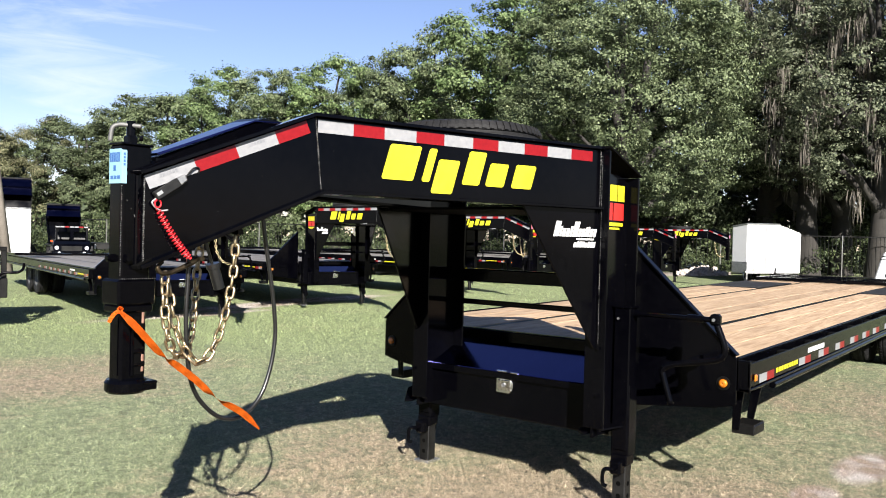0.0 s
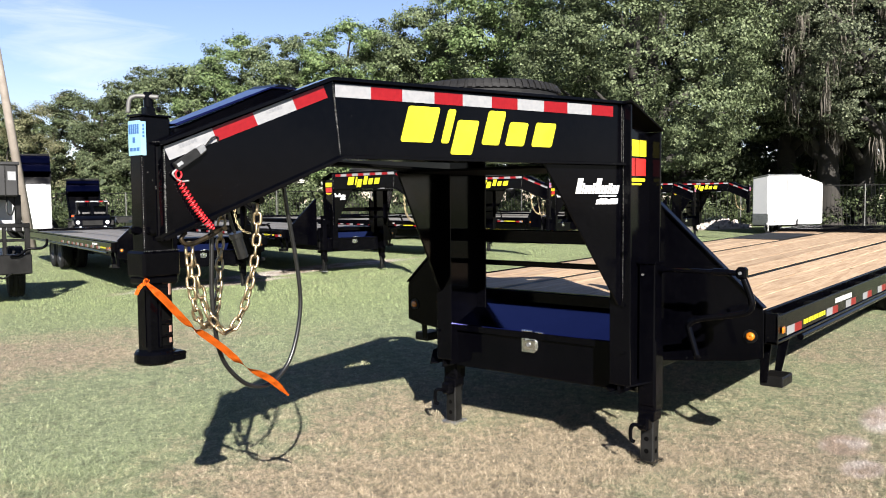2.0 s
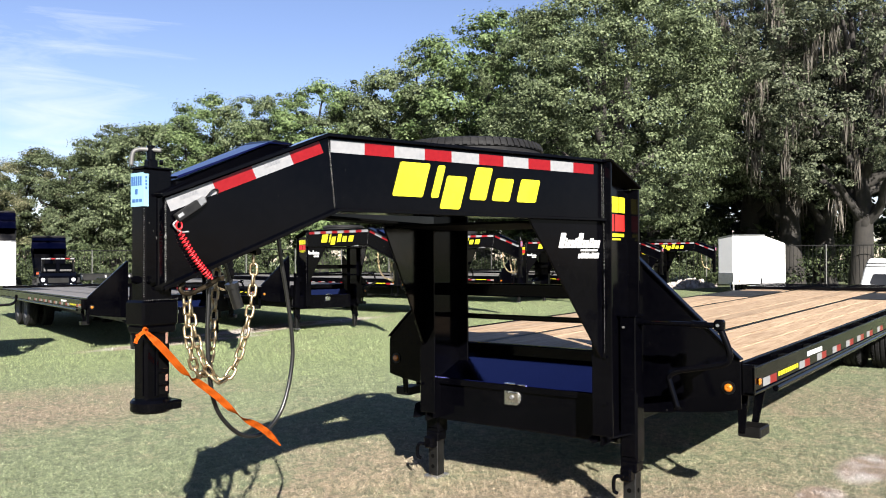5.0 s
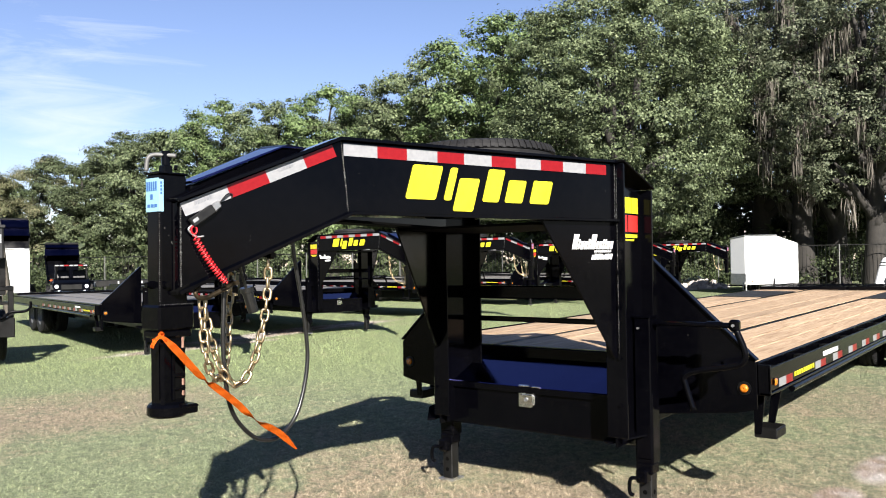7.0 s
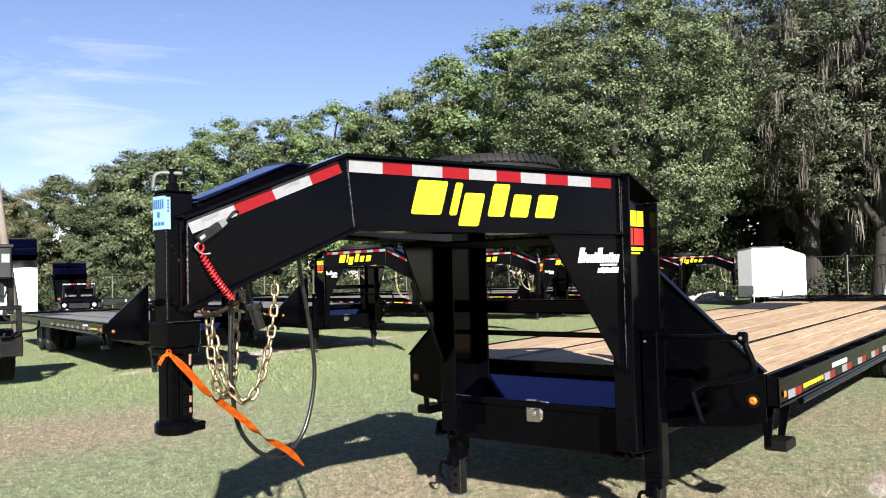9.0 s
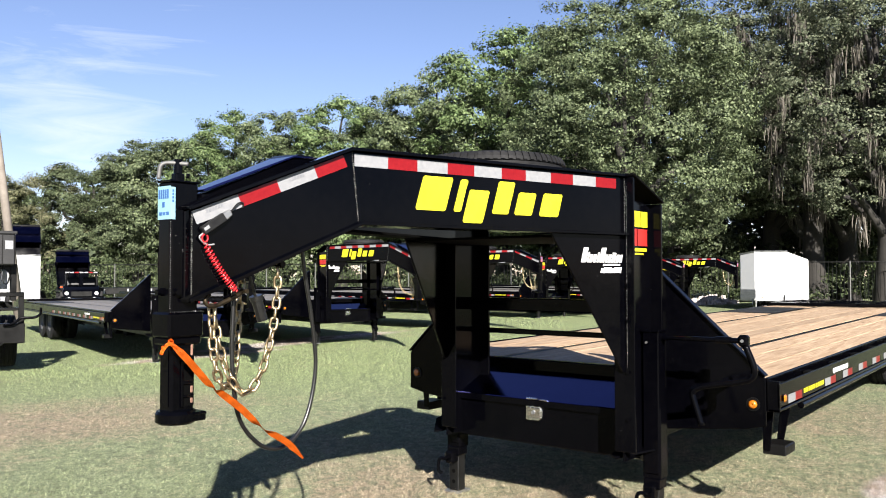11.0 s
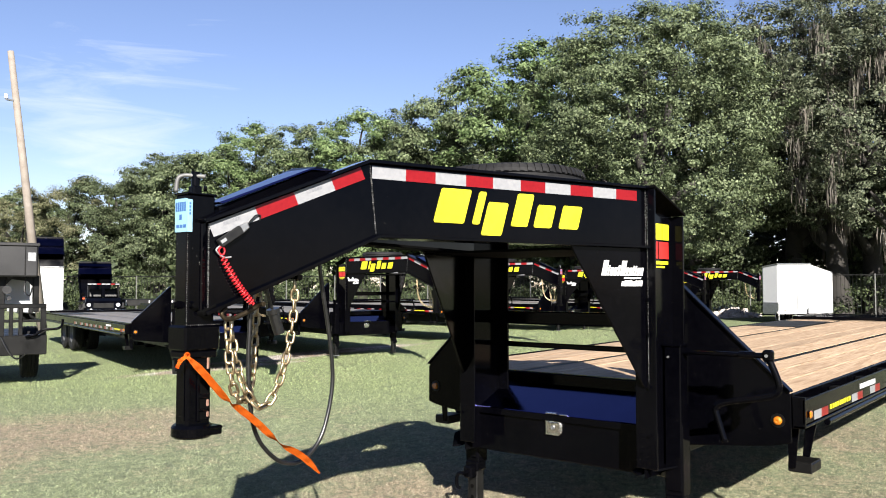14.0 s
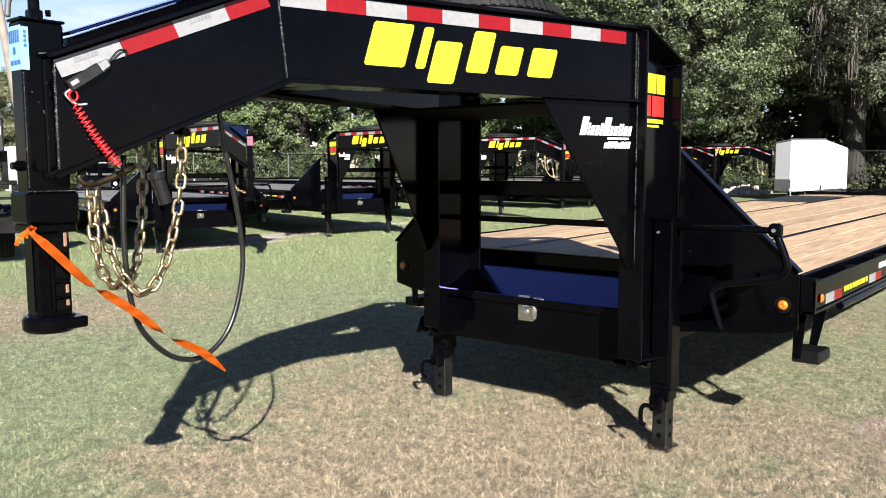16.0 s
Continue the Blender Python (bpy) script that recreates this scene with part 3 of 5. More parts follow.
def gooseneck_trailer(deck_wood, tag_colour):
    tr = thing("gooseneck_trailer", "black gooseneck flatbed trailer with grey plank deck on jacks", "trailer", "gooseneck trailers in the lot")

    for side in (-1, 1):
        put = on_beam(side)
        beam = part("neck_beam", slab([(-0.06, 1.57), (1.5, 1.57), (2.19, 1.275), (2.19, 1.588), (1.543, 1.856), (-0.06, 1.86)], 0.085, put, 0.004), M_BLACK, tr)
        # flanges that stand proud of the web
        part("top_flange", slab([(-0.075, 1.86), (1.543, 1.856), (2.194, 1.589), (2.2, 1.601), (1.548, 1.87), (-0.075, 1.874)], 0.135, lambda s, z, d: put(s, z, d - 0.025), 0.002), M_BLACK, beam)
        # far flange is black paint too, coloured matt black to drop reflected ground light
        part("bottom_flange", slab([(-0.06, 1.559), (1.5, 1.559), (2.194, 1.262), (2.2, 1.276), (1.503, 1.573), (-0.06, 1.573)], 0.135, lambda s, z, d: put(s, z, d - 0.03), 0.002), M_BLACK if side < 0 else M_SHADE_BLACK, beam)
        w1 = weld(put(1.507, 1.575, 0.001), put(1.536, 1.855, 0.001), 0.0058)
        w2 = weld(put(2.183, 1.28, 0.001), put(2.183, 1.58, 0.001), 0.0058)
        w3 = weld(put(-0.055, 1.575, -0.001), put(-0.055, 1.855, -0.001), 0.005)
        for w in (w1, w2, w3):
            part("weld_seam", w, M_WELD, beam, "beaded weld seam")
        # reflective tape, red and white by turns
        s = 1.527
        for k in range(10):
            w = 0.158 if k % 2 == 0 else 0.146
            out = [(s, 1.797), (s - w, 1.797), (s - w, 1.847), (s, 1.847)]
            part("tape_strip", slab(out, 0.0015, lambda u, z, d: put(u, z, -0.001 - d), 0), M_RED_TAPE if k % 2 else M_WHITE_TAPE, beam)
            s -= w
        slope = (1.856 - 1.588) / (1.543 - 2.19)
        s = 2.186
        for k in range(4):
            if k % 2 == 0:
                u0 = s - 0.05
                for j in range(6):
                    u1 = u0 - 0.011 * j
                    z1 = 1.586 + slope * (u1 - 2.186) - 0.012
                    part("print_bar", slab([(u1, z1), (u1 - 0.0085, z1 + 0.0035), (u1 - 0.0115, z1 - 0.0095), (u1 - 0.003, z1 - 0.013)], 0.0006, lambda u, z, d: put(u, z, -0.0029 - d), 0), M_TAPE_PRINT, beam)
            w = (0.17, 0.152, 0.155, 0.13)[k]
            zt = lambda u: 1.586 + slope * (u - 2.186)
            lean = 0.02
            out = [(s, zt(s)), (s - w, zt(s - w)), (s - w - lean, zt(s - w - lean) - 0.054), (s - lean, zt(s - lean) - 0.054)]
            part("tape_strip", slab(out, 0.0015, lambda u, z, d: put(u, z, -0.001 - d), 0), M_RED_TAPE if k % 2 else M_WHITE_TAPE, beam)
            s -= w
        mark_blocks(side, beam)

        # riser column: I-beam with its web along the trailer
        y0 = -0.65 if side < 0 else 0.5
        inner = 0.045 if side < 0 else 0.075
        outer = 0.07 if side < 0 else 0.035
        col = part("riser_column", box(0.07, 0.402, y0 - 0.006, y0 + 0.006, 0.4, 1.75, 0), M_BLACK, tr)
        f = lambda x, top: slab([(-inner, 0.45), (outer, 0.45), (outer, top), (-inner, top)], 0.014, lambda u, z, d: (x + d, y0 + side * u, z), 0.003)
        part("flange", f(0.058, 1.864), M_BLACK, col)
        part("flange", f(0.4, 1.742), M_BLACK, col)
        # cap plate in shade black, so its underside shows no reflected ground
        part("cap_plate", slab([(0.05, 1.866), (0.42, 1.744), (0.42, 1.756), (0.05, 1.878)], 0.16, lambda u, z, d: (u, y0 - 0.08 + d, z), 0.002), M_SHADE_BLACK, col)
        part("weld_seam", weld((0.056, y0 + side * 0.03, 0.88), (0.056, y0 + side * 0.03, 1.83), 0.0036), M_WELD, col)
        # model badge as plain blocks on the web
        for z0, z1, mt, x0, x1, count in ((1.612, 1.697, M_YELLOW, 0.11, 0.37, 3), (1.512, 1.602, M_RED, 0.11, 0.37, 2), (1.482, 1.5, M_YELLOW, 0.13, 0.35, 9), (1.464, 1.474, M_YELLOW, 0.17, 0.31, 7)):
            w = (x1 - x0) / count
            for k in range(count):
                part("badge_block", box(x0 + k * w, x0 + k * w + w * 0.88, y0 + side * 0.0065, y0 + side * 0.009, z0, z1, 0), mt, col)
        # front gusset plate below the beam
        gus = part("gusset_plate", slab([(0.45, 1.56), (-0.06, 1.56), (-0.06, 0.86), (-0.045, 0.86)], 0.012, lambda u, z, d: put(u, z, d + 0.004), 0.002), M_BLACK, tr)
        sizes = (0.034, 0.01, 0.021, 0.02, 0.014, 0.034, 0.015, 0.021, 0.01, 0.01, 0.02, 0.018)
        u = 0.255
        rows = []
        for k, w in enumerate(sizes):
            rows.append((u, u - w, 1.42, 1.494 if k in (0, 5) else 1.47 if k in (1, 4, 8, 9) else 1.46))
            u -= w + 0.0055
        rows += [(0.1 - 0.014 * k, 0.09 - 0.014 * k, 1.404, 1.413) for k in range(9)]
        rows += [(0.12 - 0.019 * k, 0.105 - 0.019 * k, 1.368, 1.396 if k % 4 else 1.391) for k in range(8)]
        for u0, u1, z0, z1 in rows:
            if side > 0:
                u0, u1 = 0.24 - u1, 0.24 - u0
            t = 0.28 * (z1 - z0)
            part("sticker_block", slab([(u0, z0), (u1, z0), (u1 - t, z1), (u0 - t, z1)], 0.0015, lambda u, z, d: put(u, z, 0.003 - d), 0), M_WHITE, gus, "white vinyl sticker block")

        # wing plate out to the deck's edge
        wing = part("wing_plate", slab([(0.6, 1.395), (0.636, 1.362), (1.2, 0.83), (1.212, 0.81), (1.212, 0.572), (1.1, 0.545), (0.6, 0.49)], 0.012, lambda u, z, d: (0.564 + d, side * u, z), 0.003), M_BLACK, tr)
        part("edge_flange", slab([(0.61, 1.39), (1.208, 0.826), (1.216, 0.833), (0.618, 1.399)], 0.05, lambda u, z, d: (0.55 + d, side * u, z), 0.002), M_BLACK, wing)
        ml = part("marker_lamp", rod((0.558, side * 1.147, 0.68), (0.567, side * 1.147, 0.68), 0.036, 20), M_BLACK_DULL, wing)
        part("lens", lathe([(0.0005, -0.015), (0.014, -0.014), (0.021, -0.009), (0.024, 0.0), (0.0005, 0.0)], 20), M_AMBER, ml, "round amber lens", True).matrix_local = pose(0.557, side * 1.147, 0.68, 0, 0, -90)

        for k in range(4):
            zb = (0.62, 0.86, 1.12, 1.3)[k]
            part("bolt", rod((0.055, y0 + side * outer * 0.5, zb), (0.046, y0 + side * outer * 0.5, zb), 0.009, 6), M_BLACK, col)
        # landing jack
        jx, jy = 0.3, (-0.715 if side < 0 else 0.6)
        ja, jb = (-0.68, -0.655) if side < 0 else (0.506, 0.562)
        jack = part("landing_jack", box(jx - 0.045, jx + 0.045, jy - 0.045, jy + 0.045, 0.31, 1.06, 0.006), M_BLACK, tr)
        part("sleeve", box(jx - 0.038, jx + 0.056, jy - 0.05, jy + 0.05, 0.285, 0.66, 0.006), M_BLACK, jack)
        part("cap", box(jx - 0.052, jx + 0.052, jy - 0.052, jy + 0.052, 1.055, 1.067, 0.002), M_BLACK, jack)
        leg = part("inner_leg", box(jx - 0.036, jx + 0.036, jy - 0.036, jy + 0.036, 0.012, 0.33, 0.005), M_LEG, jack)
        for z in (0.07, 0.135):
            part("pin_hole", rod((jx - 0.0375, jy, z), (jx - 0.034, jy, z), 0.0125, 12), M_SHADE_BLACK, leg)
            part("pin_hole", rod((jx, jy + side * 0.0375, z), (jx, jy + side * 0.034, z), 0.0125, 12), M_SHADE_BLACK, leg)
        part("foot_plate", box(jx - 0.055, jx + 0.07, jy - 0.05, jy + 0.06, 0.0, 0.014, 0.002), M_BLACK_DULL if side < 0 else M_ZINC, jack)
        part("pin_housing", box(jx - 0.09, jx + 0.055, jy - 0.032, jy + 0.032, 0.19, 0.265, 0.01), M_BLACK, jack)
        pin = rod((jx - 0.13, jy, 0.228), (jx + 0.07, jy, 0.228), 0.011, 10)
        pin = pipe(smooth_path([(jx - 0.125, jy, 0.228), (jx - 0.132, jy + 0.03, 0.226), (jx - 0.135, jy + 0.042, 0.2), (jx - 0.135, jy + 0.04, 0.15), (jx - 0.13, jy + 0.02, 0.138)]), 0.0105, 8, bm=pin)
        pin = rod((jx + 0.05, jy, 0.228), (jx + 0.062, jy, 0.228), 0.02, 10, bm=pin)
        part("drop_pin", pin, M_BLACK, jack)
        part("collar", box(jx - 0.046, jx + 0.046, jy - 0.046, jy + 0.046, 0.232, 0.29, 0.006), M_BLACK, jack)
        part("grease_fitting", rod((jx - 0.04, jy + 0.02, 1.0), (jx - 0.055, jy + 0.02, 1.0), 0.006, 8), M_ZINC, jack)
        part("mount_bracket", box(jx - 0.03, jx + 0.03, ja, jb, 0.55, 0.62, 0.003), M_BLACK, jack)
        part("mount_bracket", box(jx - 0.03, jx + 0.03, ja, jb, 0.9, 0.98, 0.003), M_BLACK, jack)
        if side > 0:
            continue
        shaft = rod((jx, jy + side * 0.04, 1.028), (jx, side * 1.09, 1.028), 0.0125, 12)
        shaft = rod((jx, jy + side * 0.04, 1.028), (jx, jy + side * 0.075, 1.028), 0.02, 14, bm=shaft)
        shaft = rod((jx, side * 1.05, 1.028), (jx, side * 1.125, 1.028), 0.019, 14, bm=shaft)
        shaft = rod((jx, side * 1.12, 1.028), (jx, side * 1.17, 1.028), 0.014, 12, bm=shaft)
        part("crank_shaft", shaft, M_BLACK, jack)
        fork = box(jx - 0.022, jx + 0.022, side * 1.165, side * 1.215, 1.0, 1.058, 0.01)
        fork = rod((jx - 0.028, side * 1.19, 1.03), (jx + 0.028, side * 1.19, 1.03), 0.009, 10, bm=fork)
        cj = part("crank_joint", fork, M_BLACK, jack)
        part("joint_bolt", rod((jx - 0.036, side * 1.19, 1.03), (jx - 0.027, side * 1.19, 1.03), 0.0085, 6), M_ZINC, cj)
        hpath = smooth_path([(jx, side * 1.195, 1.01), (jx, side * 1.237, 0.9), (jx, side * 1.225, 0.848), (jx, side * 1.16, 0.823), (jx, side * 0.98, 0.787), (jx, side * 0.928, 0.755), (jx, side * 0.933, 0.71), (jx, side * 0.972, 0.585)], 7)
        part("crank_handle", pipe(hpath, 0.0165, 10), M_BLACK, jack, "bent black crank handle", True)
        part("crank_holder", box(jx + 0.02, 0.564, side * 1.07 - 0.01, side * 1.07 + 0.01, 0.8, 0.83, 0.002), M_BLACK, jack)

    # coupler
    coup = part("coupler_tube", box(-2.176, -2.06, -0.034, 0.045, 1.13, 1.69, 0.009), M_BLACK, tr)
    part("cap_plate", box(-2.179, -2.057, -0.037, 0.048, 1.686, 1.694, 0.003), M_BLACK, coup)
    part("weld_seam", weld((-2.1735, -0.0315, 1.24), (-2.1735, -0.0315, 1.55), 0.0032), M_WELD, coup)
    part("weld_seam", weld((-2.188, -0.05, 1.231), (-2.05, -0.05, 1.231), 0.0028), M_WELD, coup)
    part("collar", box(-2.19, -2.046, -0.05, 0.06, 1.14, 1.23, 0.008), M_BLACK, coup)
    part("collar", box(-2.184, -2.052, -0.044, 0.054, 1.115, 1.142, 0.006), M_BLACK, coup)
    inner = part("inner_tube", box(-2.168, -2.07, -0.032, 0.042, 0.87, 1.18, 0.009), M_BLACK, coup)
    part("slot", box(-2.12, -2.076, -0.0335, -0.028, 0.9, 1.1, 0), M_SHADE_BLACK, inner)
    part("slot_frame", box(-2.13, -2.12, -0.039, -0.03, 0.895, 1.06, 0.002), M_BLACK, inner)
    for z0, z1 in ((0.975, 0.99), (1.045, 1.06), (0.93, 0.938)):
        part("ledge", box(-2.122, -2.078, -0.0395, -0.03, z0, z1, 0.002), M_BLACK, inner)
    for z0, z1 in ((0.908, 0.926), (0.944, 0.968), (1.075, 1.125)):
        part("latch_pin", box(-2.091, -2.081, -0.037, -0.0325, z0, z1, 0.002), M_RUST, inner)
    part("cheek_plate", box(-2.1705, -2.1685, -0.018, 0.028, 0.9, 1.1, 0), M_BLACK, inner)
    base = lathe([(0.0005, 0.838), (0.062, 0.838), (0.071, 0.846), (0.071, 0.874), (0.064, 0.884), (0.0005, 0.884)], 32, "Z")
    bmesh.ops.translate(base, verts=base.verts, vec=(-2.122, 0.005, 0))
    base = box(-2.13, -2.045, -0.066, 0.03, 0.846, 0.878, 0.004, base)
    base = box(-2.1, -2.047, -0.071, -0.02, 0.868, 0.876, 0.002, base)
    base = rod((-2.07, -0.06, 0.862), (-2.04, -0.01, 0.862), 0.012, 10, bm=base)
    part("coupler_base", base, M_BLACK, coup)
    for p, q in (((-2.176, 0.012), (-2.2, 0.012)), ((-2.155, -0.034), (-2.155, -0.054))):
        mid = ((p[0] + q[0]) / 2, (p[1] + q[1]) / 2)
        bolt = rod((*p, 1.3), (*q, 1.3), 0.01, 10)
        bolt = rod((*p, 1.3), (*mid, 1.3), 0.014, 6, bm=bolt)
        part("set_bolt", bolt, M_BLACK, coup)
    post = rod((-2.122, 0.005, 1.69), (-2.122, 0.005, 1.772), 0.015, 14)
    post = box(-2.14, -2.104, -0.012, 0.022, 1.69, 1.722, 0.004, post)
    post = rod((-2.095, -0.005, 1.715), (-2.085, -0.012, 1.715), 0.009, 8, bm=post)
    part("latch_post", post, M_BLACK, coup)
    pull = pipe(smooth_path([(-2.1, -0.025, 1.755), (-2.13, 0.005, 1.758), (-2.155, 0.025, 1.758), (-2.173, 0.035, 1.745), (-2.178, 0.039, 1.7)]), 0.008, 8)
    part("pull_pin", pull, M_POST, coup, "bent zinc pull pin", True)
    words = ("pale blue" if tag_colour is M_BLUE_TAG else "pink") + " paper sticker"
    tag = part("sticker", box(-2.1775, -2.1765, -0.034, 0.042, 1.555, 1.672, 0), tag_colour, coup, words)
    side_tag = part("sticker", box(-2.1775, -2.158, -0.0355, -0.0342, 1.555, 1.668, 0), tag_colour, coup, words)
    for k in range(5):
        part("print_bar", box(-2.1787, -2.1777, -0.024 + 0.013 * k, -0.015 + 0.013 * k, 1.628, 1.66, 0), M_BLUE_INK, tag)
    for k in range(4):
        part("print_bar", box(-2.171, -2.164, -0.0365, -0.0357, 1.615 + k * 0.012, 1.623 + k * 0.012, 0), M_BLUE_INK, side_tag)
    part("print_bar", box(-2.1787, -2.1777, 0.0, 0.014, 1.598, 1.616, 0), M_BLUE_INK, tag)
    for k in range(3):
        part("print_bar", box(-2.1787, -2.1777, -0.026 + 0.021 * k, -0.01 + 0.021 * k, 1.57, 1.581, 0), M_BLUE_INK, tag)

    part("spare_carrier", box(-0.5, -0.44, -0.48, 0.36, 1.715, 1.741, 0.003), M_BLACK, tr)
    part("spare_carrier", box(-0.1, -0.04, -0.58, 0.42, 1.715, 1.741, 0.003), M_BLACK, tr)
    # tray lid between the beams and plates under them
    tray = part("tray_body", slab([(-2.04, 1.6), (-2.04, 1.655), (-1.65, 1.82), (-1.52, 1.828), (-1.5, 1.7)], 1.0, lambda u, z, d: (u, (2 * d - 1) * min(0.07, 0.01 + 0.22 * (u + 2.11)), z), 0.003), M_BLACK, tr)
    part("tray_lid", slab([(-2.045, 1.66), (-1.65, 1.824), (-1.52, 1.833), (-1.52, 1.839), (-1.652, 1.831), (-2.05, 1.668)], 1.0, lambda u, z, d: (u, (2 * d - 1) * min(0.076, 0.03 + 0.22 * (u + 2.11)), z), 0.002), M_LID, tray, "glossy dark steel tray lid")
    # top plate darkened by colour, without the ground's reflection below
    part("top_plate", slab([(-0.38, 0.36), (0.06, 0.46), (0.4, 0.46), (0.4, -0.6), (0.06, -0.6), (-0.38, -0.44)], 0.012, lambda u, v, d: (u, v, 1.543 + d), 0.002), M_SHADE_BLACK, tr)
    part("neck_stiffener", slab([(-1.2, -0.22), (-1.08, -0.25), (-1.08, 0.25), (-1.2, 0.22)], 0.1, lambda u, v, d: (u, v, 1.58 + d), 0.002), M_BLACK_DULL, tr)
    part("decal", box(-1.3, -1.1, 0.255, 0.272, 1.548, 1.564, 0), M_WHITE_TAPE, tr, "white tape strip")

    # front tool box between the risers
    tb = part("tool_box", slab([(0.21, 0.386), (0.5, 0.36), (0.5, 0.752), (0.21, 0.63)], 1.13, lambda u, z, d: (u, -0.565 + d, z), 0.005), M_BLACK, tr)
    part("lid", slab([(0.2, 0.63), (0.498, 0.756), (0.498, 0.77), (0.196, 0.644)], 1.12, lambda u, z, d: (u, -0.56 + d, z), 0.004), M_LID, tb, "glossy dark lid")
    part("lid_lip", box(0.194, 0.203, -0.56, 0.56, 0.605, 0.642, 0.002), M_BLACK, tb)
    la = part("latch", slab([(0.055, 0.525), (-0.03, 0.525), (-0.055, 0.55), (-0.055, 0.59), (-0.03, 0.615), (0.055, 0.615)], 0.012, lambda u, z, d: (0.197 + d, u - 0.03, z), 0.003), M_CHROME, tb, "polished chrome paddle latch")
    part("paddle", slab([(-0.075, 0.54), (0.015, 0.54), (0.012, 0.6), (-0.072, 0.6)], 0.01, lambda u, z, d: (0.189 + d + 0.1 * (0.6 - z), u, z), 0.003), M_CHROME, la)
    part("lock_barrel", rod((0.192, -0.03, 0.572), (0.184, -0.03, 0.572), 0.011, 12), M_ZINC, la)
    part("bolt", rod((0.196, -0.12, 0.646), (0.188, -0.075, 0.648), 0.005, 8), M_CHROME, la)
    part("bolt", rod((0.2, 0.02, 0.648), (0.185, -0.06, 0.652), 0.006, 8), M_CHROME, la)
    for s in (-1, 1):
        part("foot_gusset", slab([(0.07, 0.6), (0.1, 0.56), (0.4, 0.56), (0.4, 0.745), (0.27, 0.745)], 0.012, lambda u, v, d: (u, s * v, 0.405 + 0.15 * (u - 0.07) + d), 0.002), M_BLACK, tb)
        part("corner_bracket", slab([(0.19, 0.4), (0.36, 0.35), (0.5, 0.35), (0.5, 0.4), (0.22, 0.42)], 0.07, lambda u, z, d: (u, s * (0.567 + d), z), 0.003), M_BLACK, tb)
    part("deck_front_channel", box(0.505, 0.555, -0.6, 0.6, 0.6, DECK + 0.025, 0.006), M_BLACK, tr)
    part("cross_tube", box(0.26, 0.34, -0.642, 0.493, 1.145, 1.22, 0.006), M_BLACK, tr)
    part("cross_bar", box(0.3, 0.33, -0.642, 0.493, 1.005, 1.035, 0.004), M_BLACK, tr)

    # deck frame
    def sloped(x0, x1, y0, y1, z0, z1, w=0.004):
        return slab([(x0, z0 + deck_rise(x0)), (x1, z0 + deck_rise(x1)), (x1, z1 + deck_rise(x1)), (x0, z1 + deck_rise(x0))], y1 - y0, lambda u, z, d: (u, y0 + d, z), w)

    for side in (-1, 1):
        front = 0.577 if side < 0 else 0.68
        rail = part("side_rail", sloped(0.577, DECK_END, min(side * 1.203, side * 1.22), max(side * 1.203, side * 1.22), DECK - 0.16, DECK + 0.01), M_BLACK, tr)
        part("rub_rail", sloped(front, DECK_END, min(side * 1.265, side * 1.277), max(side * 1.265, side * 1.277), DECK - 0.14, DECK - 0.018, 0.002), M_BLACK, rail)
        part("rail_lip", sloped(front, DECK_END, min(side * 1.22, side * 1.275), max(side * 1.22, side * 1.275), DECK - 0.165, DECK - 0.15, 0.003), M_BLACK, rail)
        for k in range(16):
            x = front + 0.043 + 0.6 * k
            z = DECK + deck_rise(x)
            # pockets coloured as shade, without the sky's reflection
            part("stake_pocket", box(x, x + 0.11, min(side * 1.221, side * 1.264), max(side * 1.221, side * 1.264), z - 0.14, z - 0.02, 0.004), M_SHADE_BLACK, rail)
        # side writing as bars, tape, marker
        for k in range(9):
            x = 1.03 + 0.05 * k
            z = DECK + deck_rise(x)
            part("print_bar", box(x, x + 0.036, min(side * 1.2775, side * 1.279), max(side * 1.2775, side * 1.279), z - 0.118, z - 0.092, 0), M_YELLOW, rail)
        part("side_marker", box(front + 0.053, front + 0.091, min(side * 1.278, side * 1.29), max(side * 1.278, side * 1.29), DECK - 0.115, DECK - 0.078, 0.008), M_AMBER, rail, "amber side marker lamp")
        for k in range(9):
            x = (0.73, 1.5, 1.96, 2.42, 2.88, 3.3, 3.7, 4.2, 4.8)[k]
            z = DECK + deck_rise(x)
            for j in range(2):
                w = 0.13
                part("tape_strip", box(x + j * w, x + j * w + w, min(side * 1.2775, side * 1.279), max(side * 1.2775, side * 1.279), z - 0.135, z - 0.09, 0), (M_WHITE_TAPE, M_RED_TAPE)[j], rail)
        for k in range(12):
            z = DECK + deck_rise(1.95)
            part("print_bar", box(1.7 + 0.034 * k, 1.724 + 0.034 * k, min(side * 1.2775, side * 1.279), max(side * 1.2775, side * 1.279), z - 0.08, z - 0.05, 0), M_WHITE, rail)
        part("front_bracket", box(front, front + 0.023, min(side * 1.2, side * 1.276), max(side * 1.2, side * 1.276), DECK - 0.165, DECK - 0.005, 0.004), M_BLACK, rail)
        tube = rod((1.0, side * 1.27, 0.632), (DECK_END, side * 1.27, 0.632 + deck_rise(DECK_END)), 0.018, 10)
        part("tie_pipe", tube, M_BLACK, rail)
        # step
        st = part("step", box(0.7, 0.87, min(side * 1.15, side * 1.27), max(side * 1.15, side * 1.27), 0.4, 0.452, 0.005), M_BLACK_DULL, tr, "black steel side step")
        part("tread", box(0.704, 0.866, min(side * 1.155, side * 1.265), max(side * 1.155, side * 1.265), 0.451, 0.456, 0), M_BLACK_DULL, st)
